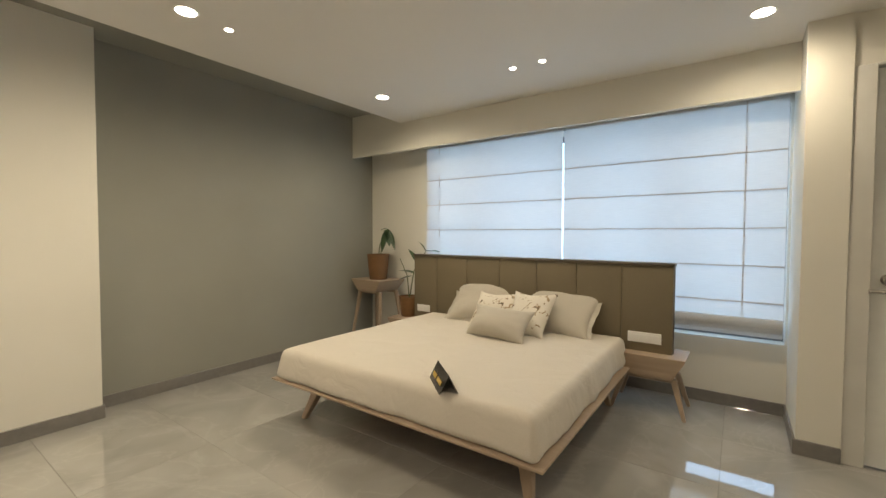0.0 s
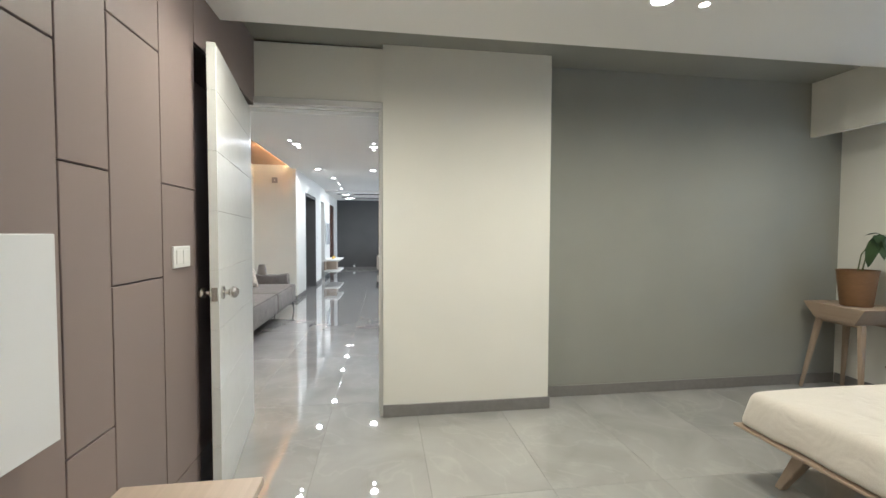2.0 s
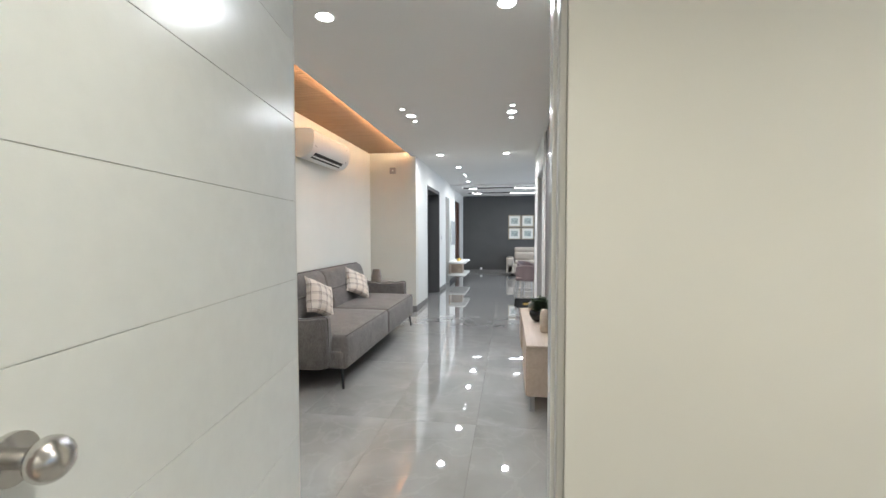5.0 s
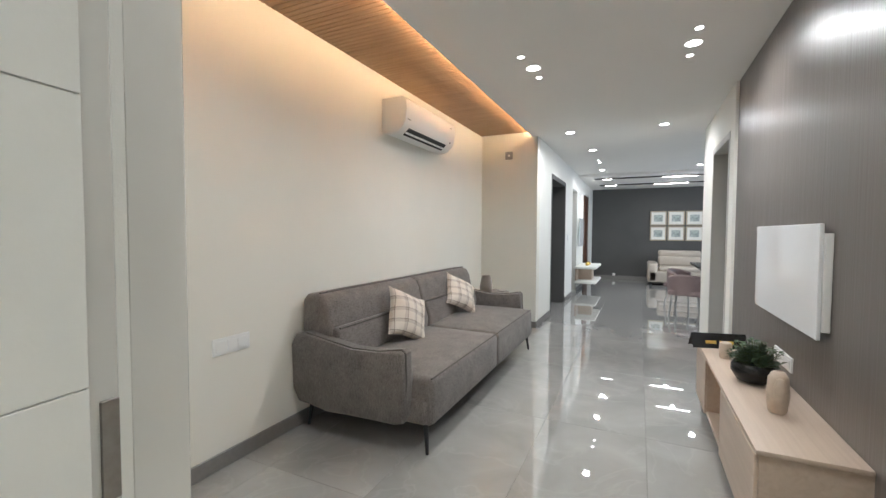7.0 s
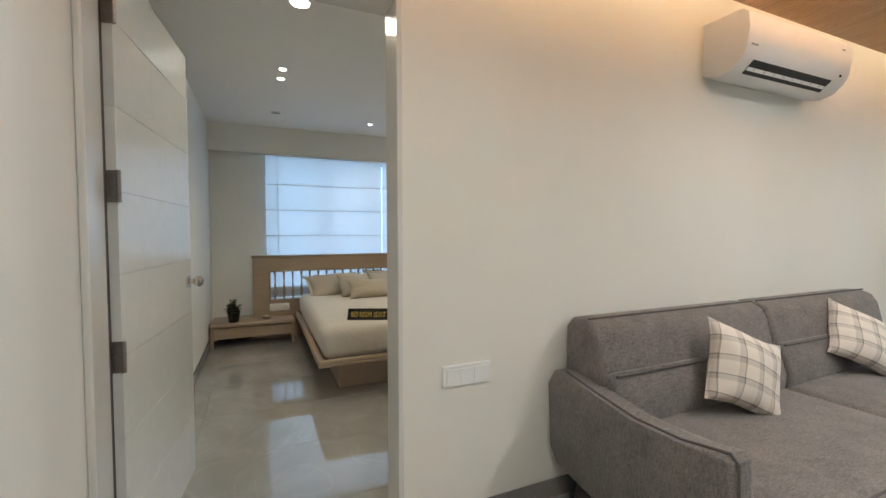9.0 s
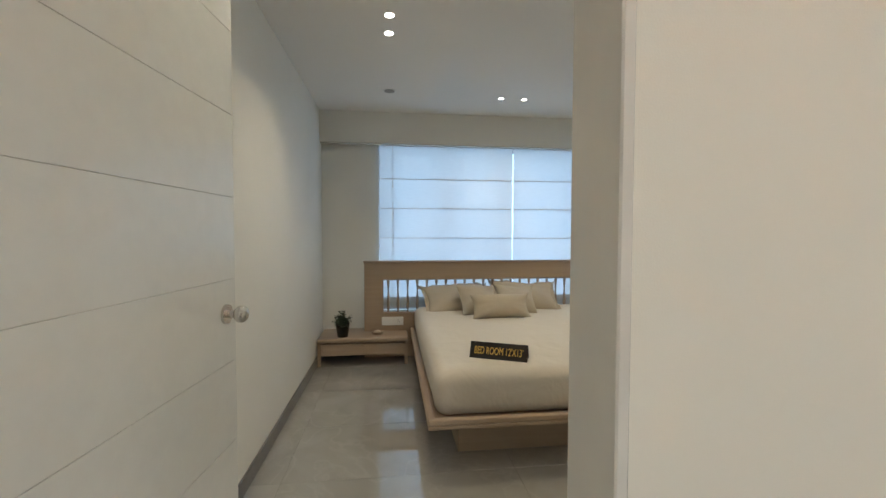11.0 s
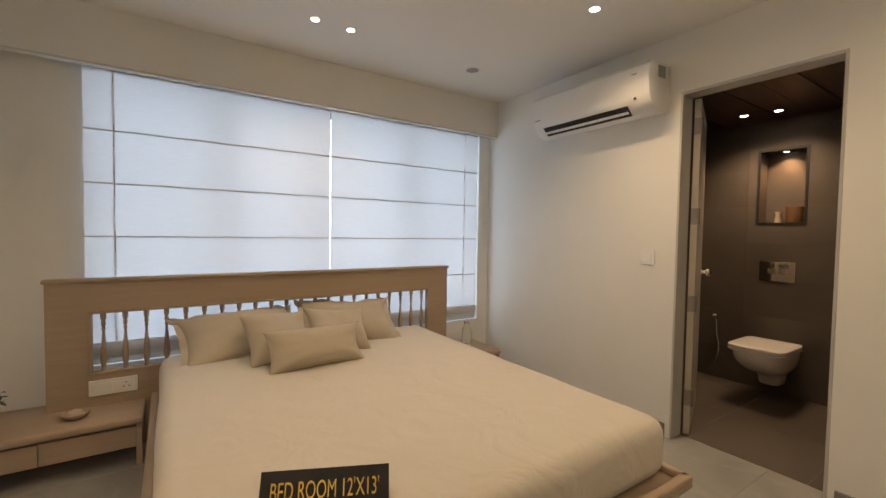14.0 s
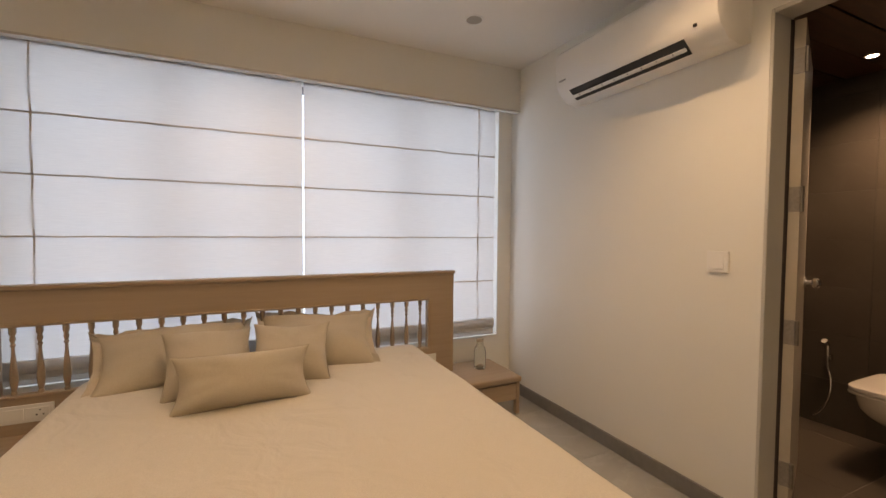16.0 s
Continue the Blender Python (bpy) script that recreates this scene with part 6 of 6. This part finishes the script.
for i in range(26):
    u = i / 25 * (len(knots) - 1)
    k = min(int(u), len(knots) - 2)
    p0, p1, p2, p3 = knots[max(k - 1, 0)], knots[k], knots[k + 1], knots[min(k + 2, len(knots) - 1)]
    w = u - k
    c = 0.5 * (2 * p1 + (p2 - p0) * w + (2 * p0 - 5 * p1 + 4 * p2 - p3) * w * w + (3 * p1 - p0 - 3 * p2 + p3) * w ** 3)
    along = (p2 - p1).normalized()
    across = along.cross(Vector((0, 1, 0))).normalized()
    other = along.cross(across)
    ring = [bm.verts.new(c + 0.0065 * (math.cos(q * math.pi / 4) * across + math.sin(q * math.pi / 4) * other)) for q in range(8)]
    if last:
        for q in range(8):
            bm.faces.new((last[q], last[(q + 1) % 8], ring[(q + 1) % 8], ring[q]))
    last = ring
part("hose", bm, CHROME, spray, smooth=True)
mug = thing("copper_pot", "copper pot with a handle in the lit niche", "pot", -3.99, 8.83, 1.37)
bm = bmesh.new()
lathe(bm, [(0.05, 0), (0.055, 0.01), (0.056, 0.09), (0.062, 0.125), (0.058, 0.125), (0.05, 0.03), (0.004, 0.02)], n=26)
part("vessel", bm, TERRACOTTA, mug, smooth=True)
bm = bmesh.new()
for i in range(8):
    a, b = i / 8 * math.pi, (i + 1) / 8 * math.pi
    cylinder(bm, (-0.055 - 0.03 * math.sin(a), 0, 0.065 + 0.04 * math.cos(a)), (-0.055 - 0.03 * math.sin(b), 0, 0.065 + 0.04 * math.cos(b)), 0.005, n=8)
part("handle", bm, TERRACOTTA, mug, smooth=True)
cup = thing("glass_jar", "small glass jar in the lit niche", "jar", -4.10, 8.83, 1.37)
bm = bmesh.new()
lathe(bm, [(0.02, 0), (0.025, 0.01), (0.015, 0.06), (0.024, 0.09), (0.02, 0.09), (0.01, 0.05)], n=18)
part("vessel", bm, CERAMIC, cup, smooth=True)
bm = bmesh.new()
for a, b, c, d in ((-4.225, -3.893, 1.352, 1.37), (-4.225, -3.893, 1.945, 1.963), (-4.225, -4.207, 1.37, 1.945), (-3.911, -3.893, 1.37, 1.945)):
    box(bm, a, b, 8.748, 8.765, c, d)
structure("niche_trim", bm, BLACK_METAL, "dark metal trim round the niche", "trim")


# ---- floors ----
FLOORS = (("floor_bedroom_one", -0.8, 4.6, -1.8, 3.86), ("floor_lounge", -2.24, 0.75, 3.86, 10.1), ("floor_dining_edge", 0.75, 4.6, 9.19, 10.1), ("floor_living", -3.2, 4.6, 10.1, 15.9), ("floor_bedroom_two", -6.2, -2.24, 3.5, 7.36))
tile_mesh = {}


def tile(w, d, mat):
    key = (round(w, 3), round(d, 3), mat.name)
    if key not in tile_mesh:
        b = bmesh.new()
        box(b, 0, w, 0, d, -0.01, 0.0, 0.0012, 1)
        tile_mesh[key] = mesh_of("tile", b, mat)
    return tile_mesh[key]


for name, x0, x1, y0, y1 in FLOORS:
    base = slab(name, GROUT, x0, x1, y0, y1, -0.2, -0.0015, "polished grey marble-look floor tiles", "floor")
    step_x, step_y, shift_x, shift_y = 0.598, 1.196, -0.03, 3.86
    i0, i1 = math.floor((x0 - shift_x) / step_x), math.ceil((x1 - shift_x) / step_x)
    j0, j1 = math.floor((y0 - shift_y) / step_y), math.ceil((y1 - shift_y) / step_y)
    for i in range(i0, i1):
        for j in range(j0, j1):
            a, b = max(x0, shift_x + i * step_x), min(x1, shift_x + (i + 1) * step_x)
            c, d = max(y0, shift_y + j * step_y), min(y1, shift_y + (j + 1) * step_y)
            if b - a < 0.03 or d - c < 0.03:
                continue
            t = new("tile", tile(b - a - 0.002, d - c - 0.002, TILE))
            t.parent, t.location = base, (a + 0.001, c + 0.001, 0)
bath_floor = slab("floor_bathroom", GROUT, -4.8, -2.75, 7.36, 9.0, -0.2, -0.0015, "dark matt bathroom floor tiles", "floor")
for i in range(4):
    for j in range(3):
        a, b = -4.66 + i * 0.6, min(-2.9, -4.66 + (i + 1) * 0.6)
        c, d = 7.362 + j * 0.6, min(8.78, 7.362 + (j + 1) * 0.6)
        if b - a > 0.05 and d - c > 0.05:
            t = new("tile", tile(b - a - 0.003, d - c - 0.003, BATH_TILE))
            t.parent, t.location = bath_floor, (a, c, 0)
bath_wall = bpy.data.objects["wall_bath_north"]
xs, zs, hole = (-4.65, -4.29, -3.69, -3.09, -2.9), (0.0, 0.30, 0.60, 0.90, 1.20, 1.50, 1.80, 2.10, 2.23), (-4.222, -3.896, 1.355, 1.96)
for i, (a, b) in enumerate(zip(xs, xs[1:])):
    for c, d in zip(zs, zs[1:]):
        bm = bmesh.new()
        x0, x1, z0, z1 = a + 0.001, b - 0.001, c + 0.001, d - 0.001
        if x1 < hole[0] or x0 > hole[1] or z1 < hole[2] or z0 > hole[3]:
            box(bm, x0, x1, 8.752, 8.757, z0, z1, 0.0008, 1)
        else:
            for e, f, g, h in ((x0, hole[0], z0, z1), (hole[1], x1, z0, z1), (max(x0, hole[0]), min(x1, hole[1]), z0, hole[2]), (max(x0, hole[0]), min(x1, hole[1]), hole[3], z1)):
                if f - e > 0.002 and h - g > 0.002:
                    box(bm, e, f, 8.752, 8.757, g, h)
        if bm.verts:
            part("tile", bm, BATH_TILE, bath_wall)
        else:
            bm.free()
